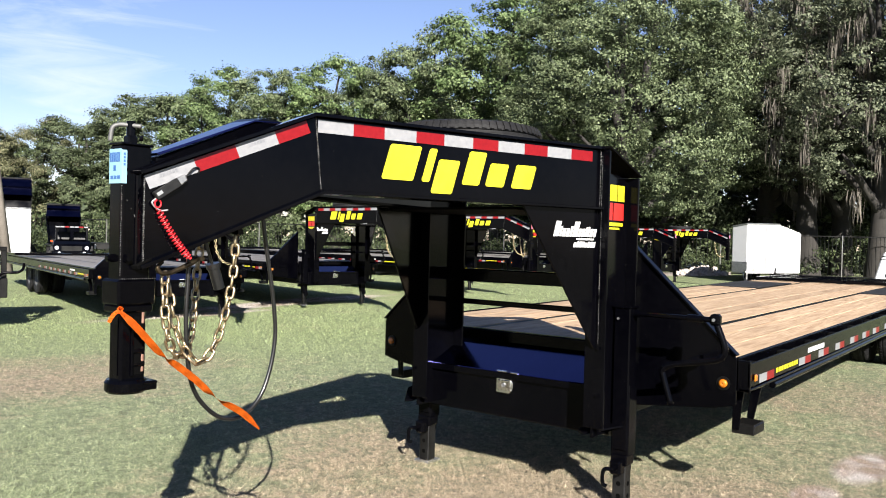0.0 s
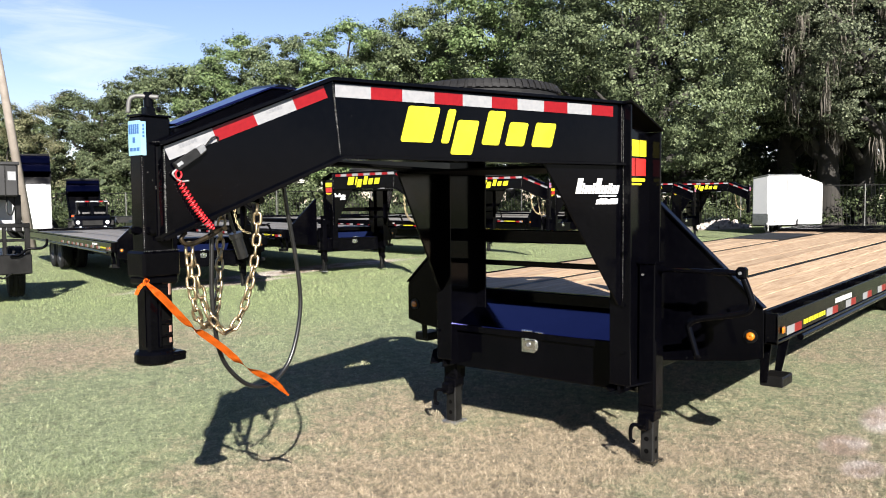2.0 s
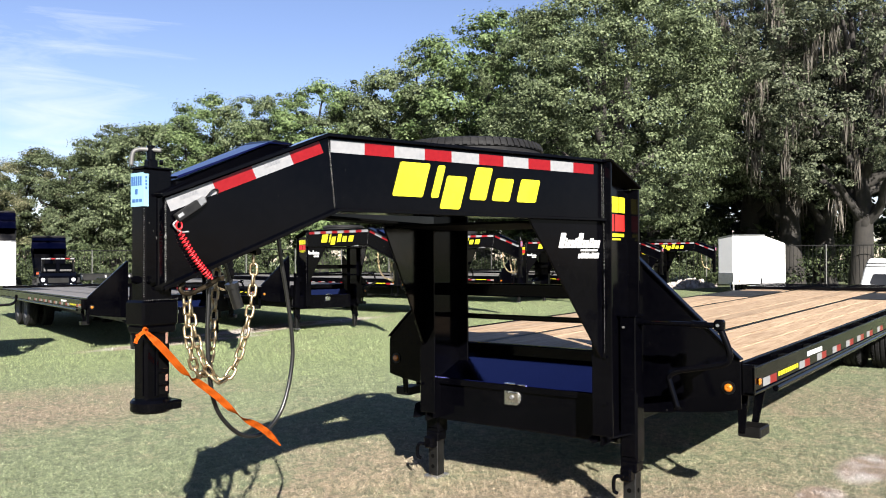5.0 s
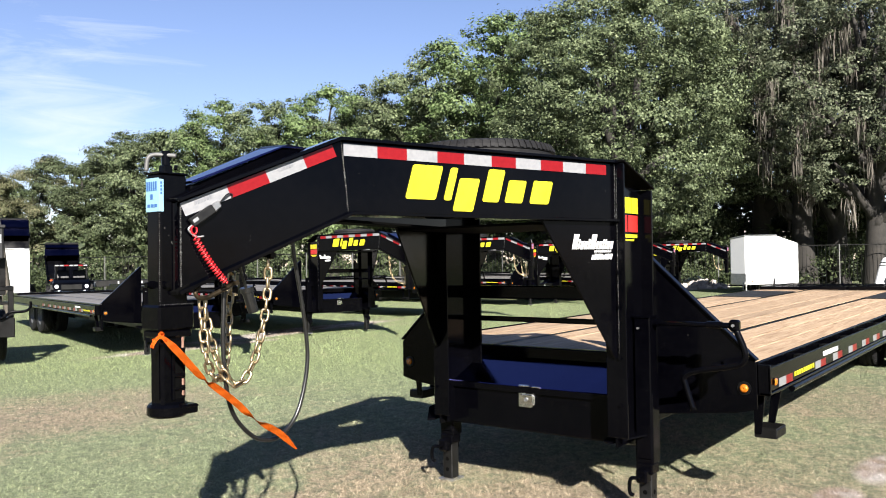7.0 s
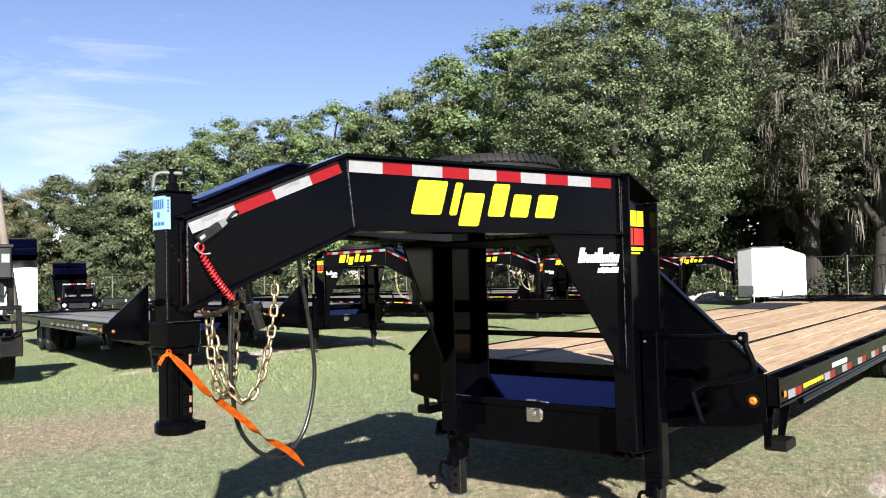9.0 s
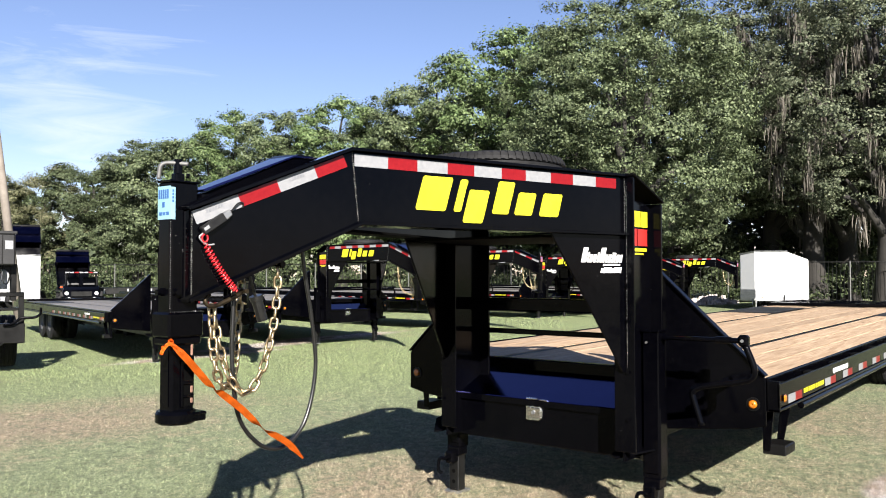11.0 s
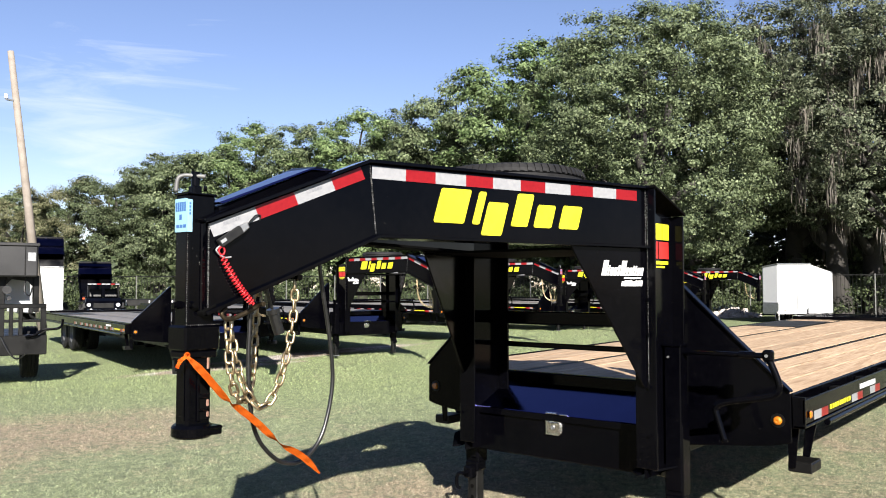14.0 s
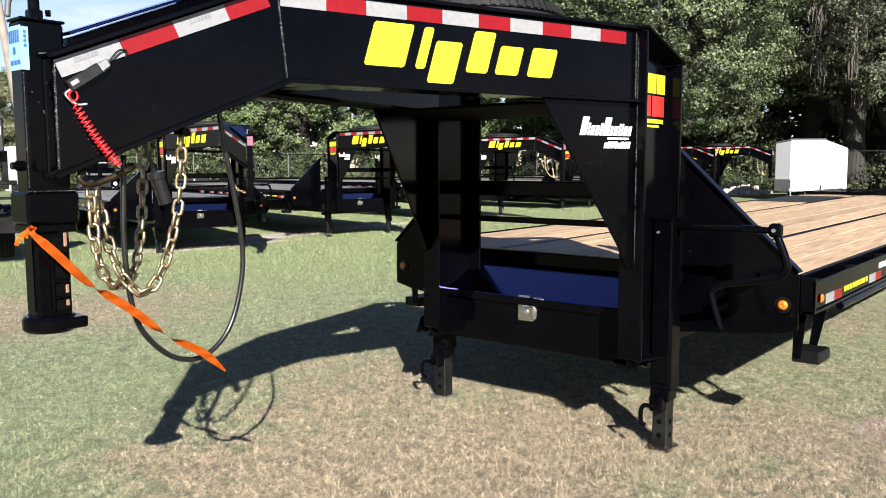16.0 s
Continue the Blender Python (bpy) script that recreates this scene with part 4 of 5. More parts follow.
        part("hanger", slab([(0.0, 0.42), (0.035, 0.42), (0.06, 0.655), (0.0, 0.655)], 0.012, lambda u, z, d: (0.69 + d, side * (1.155 + u), z), 0.002), M_BLACK, st)
        part("hanger", slab([(0.02, 0.44), (0.055, 0.44), (0.1, 0.655), (0.045, 0.655)], 0.012, lambda u, z, d: (0.862 + d, side * (1.155 + u), z), 0.002), M_BLACK, st)
        # main frame beam and dual wheels on two axles
        mb = part("frame_beam", sloped(0.58, DECK_END - 0.8, min(side * 0.42, side * 0.54), max(side * 0.42, side * 0.54), DECK - 0.42, DECK - 0.06, 0.01), M_BLACK_DULL, tr)
        part("spring_hanger", box(6.2, 8.1, side * 0.46 - 0.03, side * 0.46 + 0.03, 0.4, 0.6, 0.01), M_BLACK_DULL, mb)
        for x in (6.75, 7.7):
            for y in (0.64, 0.95):
                tyre_and_rim(tr).matrix_local = pose(x, side * y, 0.385 + 0.095, 0, 37 * x, 0 if side > 0 else 180)
        # fender plate in the deck over the wheels
        part("wheel_cover_plate", slab([(6.75, DECK + 0.003 + deck_rise(6.75)), (8.22, DECK + 0.003 + deck_rise(8.22)), (8.22, DECK + 0.01 + deck_rise(8.22)), (6.75, DECK + 0.01 + deck_rise(6.75))], 0.64, lambda u, z, d: (u, side * (0.555 + d), z), 0.002), M_BOX_GREY, tr, "flat dark steel plate over the wheels")
    for x in (6.75, 7.7):
        part("axle", rod((x, -0.98, 0.48), (x, 0.98, 0.48), 0.06, 12), M_BLACK_DULL, tr)
    for k in range(24):
        x = 0.7 + 0.4 * k
        part("cross_member", box(x, x + 0.05, -1.2, 1.2, DECK - 0.13 + deck_rise(x), DECK - 0.045 + deck_rise(x), 0.003), M_BLACK_DULL, tr)

    # ramps folded over the rear
    for s in (-1, 1):
        y0, y1 = (0.02, 1.2) if s > 0 else (-1.2, -0.02)
        z = DECK + deck_rise(9.3)
        rp = part("ramp", box(8.75, 8.82, y0, y1, z + 0.004, z + 0.05, 0.005), M_BLACK, tr, "black steel ramp folded flat on the deck")
        for k in range(7):
            part("rung", box(8.95 + k * 0.22, 9.0 + k * 0.22, y0, y1, z + 0.008, z + 0.045, 0.004), M_BLACK, rp)
        for y in (y0, (y0 + y1) / 2 - 0.03, y1 - 0.06):
            part("runner", box(8.82, 10.4, y, y + 0.06, z + 0.006, z + 0.05, 0.004), M_BLACK, rp)
    part("rear_channel", box(DECK_END, DECK_END + 0.08, -1.2, 1.2, DECK - 0.2 + deck_rise(10.4), DECK + 0.02 + deck_rise(10.4), 0.006), M_BLACK, tr)

    # deck boards between steel strips
    strips = (-0.55, 0.55)
    for y in strips:
        part("deck_strip", sloped(0.56, DECK_END, y - 0.036, y + 0.036, DECK - 0.03, DECK - 0.004, 0.002), M_BLACK_DULL, tr)
    lanes = ((-1.2, -0.588, 3), (-0.512, 0.512, 5), (0.588, 1.2, 3))
    for a, c, count in lanes:
        w = (c - a) / count
        for k in range(count):
            y0 = a + k * w
            part("plank", sloped(0.577 if abs(y0 + w / 2) > 0.6 else 0.557, DECK_END, y0 + 0.0015, y0 + w - 0.0015, DECK - 0.04, DECK + 0.0015 * ((k * 7) % 3 - 1), 0.003), deck_wood, tr)
    return tr


TILT = pose(0, 0, 0)
main_trailer = gooseneck_trailer(M_DECK, M_BLUE_TAG)
main_trailer.matrix_world = TILT
tagged(main_trailer, "black gooseneck flatbed trailer with fresh yellow pine plank deck")

spare = tyre_and_rim(None, "spare_wheel")
tagged(spare, "black spare tyre lying flat on the trailer neck", "spare tyre", "spare wheels")
SPARE_AT = pose(-0.29, -0.08, 1.855, 90, 0, 0)
spare.matrix_world = TILT @ SPARE_AT

# ---- things that hang from the neck ----


def chain_link(w=0.0105, ln=0.0225, r=0.0056):
    """A welded oval link, long along x."""
    pts = []
    for k in range(16):
        a = 2 * math.pi * k / 16
        c, s = math.cos(a), math.sin(a)
        pts.append((c * w + (ln - w) * (1 if c > 0 else -1) * min(1, abs(c) * 3), s * w * 1.25, 0))
    return mesh_of(pipe(pts, r, 8, True), "link", M_GOLD, True)


LINK = chain_link()


def hang_chain(points, label):
    ch = thing("safety_chain", label, "chain", "safety chains")
    path = smooth_path(points, 40)
    step, gone, k = 0.0385, 0.0, 0
    last = path[0]
    for a, b in zip(path, path[1:]):
        gone += (b - a).length
        if gone >= step:
            gone = 0.0
            d = b - last
            ob = new("link", LINK)
            ob.parent = ch
            ob.matrix_local = Matrix.Translation((b + last) / 2) @ d.to_track_quat("X", "Z").to_matrix().to_4x4() @ pose(0, 0, 0, 45 + 90 * (k % 2) + 8 * math.sin(k), 0, 0)
            last, k = b, k + 1
    return ch


chain_a = hang_chain([(-1.751, -0.1, 1.39), (-1.753, -0.1, 1.29), (-1.772, -0.1, 1.164), (-1.801, -0.09, 1.039), (-1.828, -0.08, 0.968), (-1.872, -0.07, 0.916), (-1.916, -0.055, 0.953), (-1.945, -0.04, 1.019), (-1.96, -0.02, 1.111), (-1.963, 0.0, 1.192), (-1.97, 0.0, 1.28)], "gold zinc-plated safety chain looping below the neck")
chain_b = hang_chain([(-1.725, 0.135, 1.45), (-1.731, 0.14, 1.351), (-1.743, 0.14, 1.285), (-1.76, 0.13, 1.131), (-1.809, 0.08, 1.006), (-1.871, 0.02, 0.958), (-1.947, -0.04, 0.947), (-1.993, -0.06, 0.989), (-2.012, -0.06, 1.078), (-2.012, -0.05, 1.158), (-2.006, -0.04, 1.237), (-1.99, -0.03, 1.285)], "gold zinc-plated safety chain bunched beside the coupler")
hook = thing("chain_hook", "worn bronze-coloured grab hook holding the chains", "hook")
part("hook_body", pipe(smooth_path([(-1.88, -0.05, 1.3), (-1.91, -0.06, 1.285), (-1.95, -0.06, 1.268), (-2.0, -0.06, 1.25), (-2.035, -0.06, 1.25), (-2.05, -0.06, 1.27), (-2.03, -0.06, 1.29)]), 0.0095, 10, taper=lambda t: 1.1 - 0.4 * t), M_HOOK, hook, "", True)
part("pin", rod((-1.88, -0.08, 1.3), (-1.88, -0.02, 1.3), 0.009, 10), M_HOOK, hook)
eye_bolt = thing("chain_bolt", "black bolt holding the chain to the beam", "bolt")
part("bolt_head", rod((-1.751, -0.13, 1.4), (-1.751, -0.08, 1.4), 0.014, 6), M_BLACK, eye_bolt)

cable = thing("wiring_cable", "thick black wiring cable hanging in a loop", "cable")
cpath = smooth_path([(-1.575, -0.03, 1.56), (-1.557, -0.03, 1.405), (-1.518, -0.03, 1.213), (-1.496, -0.03, 1.08), (-1.49, -0.03, 0.97), (-1.515, -0.03, 0.845), (-1.563, -0.03, 0.745), (-1.65, -0.03, 0.684), (-1.75, -0.03, 0.695), (-1.834, -0.03, 0.762), (-1.882, -0.03, 0.844), (-1.903, -0.03, 0.962), (-1.91, -0.03, 1.087), (-1.906, -0.03, 1.2), (-1.9, -0.03, 1.33)], 8)
part("sheath", pipe(cpath, 0.0086, 10), M_CABLE, cable, "", True)
plug = part("plug", rod((-1.797, -0.03, 1.27), (-1.77, -0.035, 1.185), 0.021, 16), M_CABLE, cable, "grey-black seven-pin plug")
part("plug_cap", rod((-1.8, -0.03, 1.28), (-1.795, -0.03, 1.262), 0.026, 16), M_CABLE, plug)
part("plug_lead", pipe(smooth_path([(-1.8, -0.03, 1.275), (-1.82, -0.03, 1.33), (-1.84, -0.03, 1.4)]), 0.006, 6), M_CABLE, cable)

put_near = on_beam(-1)
switch = thing("breakaway_switch", "black and grey breakaway switch fixed to the neck beam", "switch")
ang = math.atan2(1.582 - 1.512, 2.137 - 2.035)


def sw_place(u, v, d):
    return put_near(2.142 - u * math.cos(ang) + v * math.sin(ang), 1.5 + u * math.sin(ang) + v * math.cos(ang) - 0, -0.002 - d)


part("housing", slab([(0, 0), (0.1, 0), (0.1, 0.034), (0, 0.034)], 0.024, sw_place, 0.004), M_PLASTIC, switch)
part("cap", slab([(0.096, 0.002), (0.128, 0.006), (0.132, 0.03), (0.096, 0.033)], 0.022, sw_place, 0.004), M_ZINC, switch, "grey moulded cap")
part("print_bar", slab([(0.008, 0.014), (0.03, 0.014), (0.03, 0.026), (0.008, 0.026)], 0.001, lambda u, v, d: sw_place(u, v, d + 0.0245), 0), M_GREY_PRINT, switch)
part("pin_ring", pipe(smooth_path([sw_place(0.0, 0.01, 0.012), sw_place(-0.02, 0.004, 0.014), sw_place(-0.012, -0.03, 0.016), sw_place(0.012, -0.045, 0.016)]), 0.0038, 8), M_ZINC, switch, "pale pull pin", True)
part("wire", pipe(smooth_path([sw_place(0.128, 0.018, 0.01), sw_place(0.17, 0.03, 0.012), sw_place(0.19, 0.02, 0.005), sw_place(0.18, 0.005, 0.0)]), 0.003, 6), M_CABLE, switch)
coil = thing("coiled_breakaway_cable", "red coiled plastic breakaway cable", "coiled cable")
p0, p1 = Vector(put_near(2.143, 1.475, -0.015)), Vector(put_near(2.033, 1.3, -0.04))
ax = (p1 - p0).normalized()
o1 = ax.orthogonal().normalized()
o2 = ax.cross(o1)
turns, pts = 17, []
for k in range(turns * 10 + 1):
    t = k / (turns * 10)
    a = 2 * math.pi * turns * t
    r = 0.0115 * min(1, 6 * t + 0.35, 6 * (1 - t) + 0.5)
    sag = Vector((0, 0, -0.012 * math.sin(math.pi * t)))
    pts.append(p0.lerp(p1, t) + sag + r * (math.cos(a) * o1 + math.sin(a) * o2))
part("coil", pipe(pts, 0.0026, 6), M_RED_CABLE, coil, "", True)
part("end_loop", pipe([p0 + Vector((0.012 * math.cos(a), -0.004, 0.016 + 0.014 * math.sin(a))) for a in (2 * math.pi * k / 12 for k in range(12))], 0.003, 6, True), M_RED_CABLE, coil)

ribbon = thing("survey_ribbon", "orange plastic ribbon tied to the coupler, blowing out", "ribbon")


def ribbon_strip(points, half, turn, width=lambda t: 1.0):
    bm = bmesh.new()
    path = smooth_path(points, 14)
    k = len(path)
    rows = []
    for i, p in enumerate(path):
        t = i / (k - 1)
        d = (path[min(i + 1, k - 1)] - path[max(i - 1, 0)]).normalized()
        side = d.cross(Vector((0.57, 0.8, -0.15))).normalized()
        nrm = d.cross(side)
        a = turn(t)
        e = (math.cos(a) * side + math.sin(a) * nrm) * half * width(t)
        rows.append((bm.verts.new(p + e), bm.verts.new(p + nrm * 0.003 * math.sin(i * 0.9)), bm.verts.new(p - e)))
    for a, b in zip(rows, rows[1:]):
        for j in range(2):
            bm.faces.new((a[j], a[j + 1], b[j + 1], b[j]))
    bmesh.ops.solidify(bm, geom=list(bm.faces), thickness=0.0008)
    return bm


# the tail twists edge-on at two places and ends in a blunt point
tail_line = [(-2.2, -0.085, 1.125), (-2.152, -0.1, 1.073), (-2.056, -0.1, 0.972), (-2.012, -0.1, 0.941), (-1.919, -0.1, 0.871), (-1.825, -0.1, 0.79), (-1.705, -0.1, 0.717), (-1.618, -0.1, 0.639)]
tail = ribbon_strip(tail_line, 0.0125, lambda t: 0.2 + 1.37 * math.exp(-((t - 0.35) / 0.07) ** 2) + 1.37 * math.exp(-((t - 0.72) / 0.05) ** 2), lambda t: min(1, 0.5 + 5 * t, 0.25 + 8 * (1 - t)))
part("tail", tail, M_ORANGE, ribbon)
part("knot", ribbon_strip([(-2.168, 0.02, 1.1), (-2.17, -0.03, 1.126), (-2.19, -0.06, 1.132), (-2.205, -0.08, 1.126)], 0.01, lambda t: 2.0 * t), M_ORANGE, ribbon)
part("short_end", ribbon_strip([(-2.2, -0.08, 1.128), (-2.215, -0.075, 1.12), (-2.228, -0.07, 1.1), (-2.23, -0.068, 1.09)], 0.0065, lambda t: 0.3), M_ORANGE, ribbon)

# ---- the other trailers in the lot ----
bg_trailer = gooseneck_trailer(M_DECK_GREY, M_PINK_TAG)
LOT = ((4.0, 8.55, -0.02, 73.4), (7.51, 8.63, 0.05, 76.8), (12.62, 9.55, 0.08, 85.7), (18.29, 10.36, 0.03, 84.0), (23.7, 8.65, 0.04, 79.9), (21.0, 9.4, 0.0, 80.0))
for k, (x, y, z, turn) in enumerate(LOT):
    m = pose(x, y, z, 0, 0, turn) @ pose(0, 0, 0, 0, 0.9 if k == 0 else 0.5, 0)
    if k == 0:
        bg_trailer.matrix_world = m
    else:
        copy_thing(bg_trailer, m)
    copy_thing(spare, m @ SPARE_AT)
    if k < 5:
        for ch in (chain_a, chain_b):
            copy_thing(ch, m)


def near_dump_trailer():
    """The front of a black dump trailer: tongue frame, pump box, wheel and crank jack."""
    tr = thing("dump_trailer", "black dump trailer front with grey pump box and crank jack", "trailer", at=pose(0.83, 9.68, 0, 0, 0, -19.3))
    tb = part("pump_box", box(-1.2, 0.73, -0.3, 0.35, 1.5, 1.94, 0.02), M_BOX_GREY, tr, "grey steel pump box")
    part("lid", box(-1.22, 0.75, -0.32, 0.37, 1.93, 1.975, 0.008), M_BOX_GREY, tb)
    part("seam_bar", box(0.56, 0.575, -0.306, -0.298, 1.5, 1.93, 0), M_BLACK_DULL, tb)
    part("label_plate", box(0.6, 0.7, -0.304, -0.3, 1.72, 1.84, 0), M_GREY_PRINT, tb)
    part("side_panel", slab([(-1.2, 1.06), (0.68, 1.06), (0.68, 1.5), (-1.2, 1.5)], 0.02, lambda u, z, d: (u, 0.3 + d, z), 0.003), M_WHITE_PAINT, tr, "white painted panel")
    for x0, x1, z0, z1 in ((0.69, 0.77, 1.0, 1.52), (0.24, 0.34, 0.66, 1.78), (0.52, 0.57, 0.66, 1.1), (0.8, 0.87, 0.66, 1.12), (0.4, 0.45, 0.66, 1.1), (-0.5, -0.42, 0.66, 1.5)):
        part("post", box(x0, x1, -0.06, 0.04, z0, z1, 0.006), M_BLACK_DULL, tr)
    part("top_bar", box(-1.6, 0.87, -0.07, 0.03, 1.06, 1.12, 0.006), M_BLACK_DULL, tr)
    part("middle_bar", box(-1.6, 0.84, -0.05, 0.02, 0.86, 0.9, 0.006), M_BLACK_DULL, tr)
    part("cross_beam", box(-1.6, 0.88, -0.1, 0.1, 0.4, 0.68, 0.01), M_BLACK_DULL, tr)
    part("gusset", slab([(0.34, 1.52), (0.69, 1.52), (0.69, 1.36), (0.62, 1.44), (0.42, 1.47), (0.34, 1.38)], 0.05, lambda u, z, d: (u, -0.08 + d, z), 0.004), M_BLACK_DULL, tr)
    for k, (x, z, r) in enumerate(((0.37, 1.62, 0.05), (0.4, 1.5, 0.035), (0.36, 1.32, 0.06), (0.39, 1.2, 0.03))):
        part("pump_fitting", rod((x, -0.12, z), (x, -0.04, z), r, 12), M_BOX_GREY, tr)
    part("hose", pipe(smooth_path([(0.6, -0.1, 1.52), (0.58, -0.16, 1.3), (0.64, -0.16, 1.24), (0.68, -0.1, 1.35)]), 0.01, 8), M_CABLE, tr)
    part("hose", pipe(smooth_path([(0.3, -0.12, 0.66), (0.4, -0.2, 0.45), (0.5, -0.2, 0.36), (0.62, -0.1, 0.42)]), 0.012, 8), M_CABLE, tr)
    part("frame_rail", box(-1.5, 0.86, 0.1, 2.6, 0.44, 0.66, 0.01), M_BLACK_DULL, tr)
    for x in (-1.0, 0.72):
        tyre_and_rim(tr).matrix_local = pose(x, 0.75, 0.385, 0, 20, 90)
    part("crank", pipe(smooth_path([(0.6, -0.14, 0.66), (0.72, -0.15, 0.68), (0.82, -0.16, 0.755), (0.92, -0.18, 0.76), (1.0, -0.19, 0.765), (1.06, -0.2, 0.81), (1.07, -0.2, 0.9)]), 0.018, 8), M_BLACK, tr, "bent crank handle")
    return tr


near_dump_trailer()


def raised_dump(at, w, h, label):
    """A dump trailer seen end on, its bed tipped up: w half the width, h the height."""
    tr = thing("raised_dump_trailer", label, "dump trailer", "tipped dump trailers", at=at)
    lean = lambda z: 0.25 + 1.1 * (z - 0.75) / h
    bed = part("bed_floor", slab([(-w * 0.8, 0.75), (w * 0.8, 0.75), (w, h * 0.8), (-w, h * 0.8)], 0.06, lambda u, z, d: (u, lean(z) + d, z), 0.006), M_BLACK, tr)
    for s in (-1, 1):
        part("bed_side", slab([(0.75, 0.0), (h * 0.8, 0.0), (h * 0.8, -0.32), (0.75, -0.32)], 0.05, lambda z, v, d: (s * (w * (0.8 + 0.2 * (z - 0.75) / (h * 0.8 - 0.75)) + d - 0.025), lean(z) + v, z), 0.005), M_BLACK, bed)
        part("hoist_arm", rod((s * w * 0.35, -0.1, 0.7), (s * w * 0.3, lean(h * 0.6), h * 0.6), 0.05, 8), M_BLACK_DULL, tr)
        part("fender", box(s * (w - 0.14) - 0.14, s * (w - 0.14) + 0.14, -0.5, 0.9, 0.7, 0.74, 0.008), M_BLACK_DULL, tr)
        for y in (-0.3, 0.55):
            tyre_and_rim(tr).matrix_local = pose(s * (w - 0.14), y, 0.32, 0, 0, 90) @ Matrix.Scale(0.84, 4)
        part("tail_lamp", box(s * 0.42 - 0.05, s * 0.42 + 0.05, -0.83, -0.8, 0.84, 0.9, 0.006), M_RED_LENS, tr)
    front = part("bed_front", slab([(-w, h * 0.79), (w, h * 0.79), (w * 0.95, h), (-w * 0.95, h)], 0.06, lambda u, z, d: (u, lean(h * 0.8) - 0.5 + (z - h * 0.8) * 0.8 + d, z), 0.01), M_DUMP, tr, "glossy blue-black front wall of the bed")
    part("tarp_roll", rod((-w * 0.95, lean(h * 0.8) - 0.32, h), (w * 0.95, lean(h * 0.8) - 0.32, h), 0.05, 10), M_BLACK_DULL, front)
    part("chassis", box(-0.5, 0.5, -1.0, 1.2, 0.42, 0.6, 0.01), M_BLACK_DULL, tr)
    part("rear_bar", box(-w * 0.7, w * 0.7, -0.8, -0.7, 0.78, 0.96, 0.01), M_BLACK_DULL, tr)
    part("tool_box", box(-0.4, 0.45, -1.0, -0.6, 0.5, 0.8, 0.02), M_BLACK_DULL, tr)
    return tr


raised_dump(pose(13.65, 31.2, 0, 0, 0, -27), 0.67, 2.4, "black dump trailer with its bed tipped up")
raised_dump(pose(13.6, 35.7, 0, 0, 0, -27), 0.75, 3.65, "tall black dump trailer with raised bed beside a white trailer")


def enclosed_trailer(at, outline, z0, tops, label):
    """A white box trailer on an outline of corners, each with its roof height."""
    tr = thing("enclosed_trailer", label, "trailer", "white enclosed trailers", at=at)
    bm = bmesh.new()
    low = [bm.verts.new((x, y, z0)) for x, y in outline]
    top = [bm.verts.new((x, y, z)) for (x, y), z in zip(outline, tops)]
    k = len(outline)
    for i in range(k):
        bm.faces.new((low[i], low[(i + 1) % k], top[(i + 1) % k], top[i]))
    bm.faces.new(top)
    bm.faces.new(low[::-1])
    bevel(bm, 0.03, 2)
    part("body", bm, M_WHITE_PAINT, tr)
    for i in range(2):
        (xa, ya), (xb, yb) = outline[i], outline[i + 1]
        part("roof_trim", rod((xa, ya, tops[i]), (xb, yb, tops[i + 1]), 0.025, 8), M_ZINC, tr)
    cx, cy = sum(x for x, y in outline) / k, sum(y for x, y in outline) / k
    part("floor_frame", box(cx - 0.8, cx + 0.8, cy - 0.8, cy + 0.8, 0.3, z0 + 0.01, 0.01), M_BLACK_DULL, tr)
    for s in (-1, 1):
        for t in (-0.4, 0.4):
            tyre_and_rim(tr).matrix_local = pose(cx + t, cy + s * 0.5, 0.385, 0, 0, 0)
    return tr


wt = enclosed_trailer(pose(27.88, 7.39, 0), [(0.31, 0.67), (0.0, 0.0), (1.76, -0.68), (2.92, -1.17), (5.6, -0.4), (3.2, 1.5)], 0.34, [2.13, 2.23, 2.26, 1.94, 1.94, 2.2], "white enclosed cargo trailer with a grey stone guard")
part("stone_guard", slab([(0.0, 0.36), (0.73, 0.36), (0.73, 0.78), (0.0, 0.78)], 0.012, lambda u, z, d: (0.31 * u / 0.74 - 0.015 + d, 0.67 * u / 0.74, z), 0.002), M_ZINC, wt, "grey metal stone guard")
tj = part("tongue_jack", rod((-0.35, -0.12, 0.02), (-0.35, -0.12, 0.75), 0.035, 10), M_ZINC, wt)
part("tongue", rod((0.1, 0.1, 0.42), (-0.6, -0.18, 0.42), 0.04, 8), M_ZINC, wt)
part("jack_wheel", rod((-0.35, -0.17, 0.07), (-0.35, -0.07, 0.07), 0.07, 14), M_RUBBER, tj)
for k in range(2):
    part("tongue_chain", pipe(smooth_path([(-0.1, -0.05 + 0.12 * k, 0.4), (-0.2, -0.06 + 0.1 * k, 0.2), (-0.32, -0.1, 0.12), (-0.4, -0.13, 0.3)]), 0.014, 6), M_ZINC, wt)
part("side_lamp", box(0.3, 0.42, -0.152, -0.13, 0.44, 0.5, 0.006), M_AMBER, wt, "amber side lamp")
part("door_seam", box(1.0, 1.015, -0.405, -0.38, 0.5, 2.15, 0), M_ZINC, wt)

wl2 = enclosed_trailer(pose(10.93, 30.34, 0), [(0.0, 0.0), (0.62, -0.27), (0.82, -0.3), (1.9, 3.0), (0.2, 3.4)], 0.3, [2.13, 2.15, 2.15, 2.15, 2.15], "white box trailer standing beside the pole")


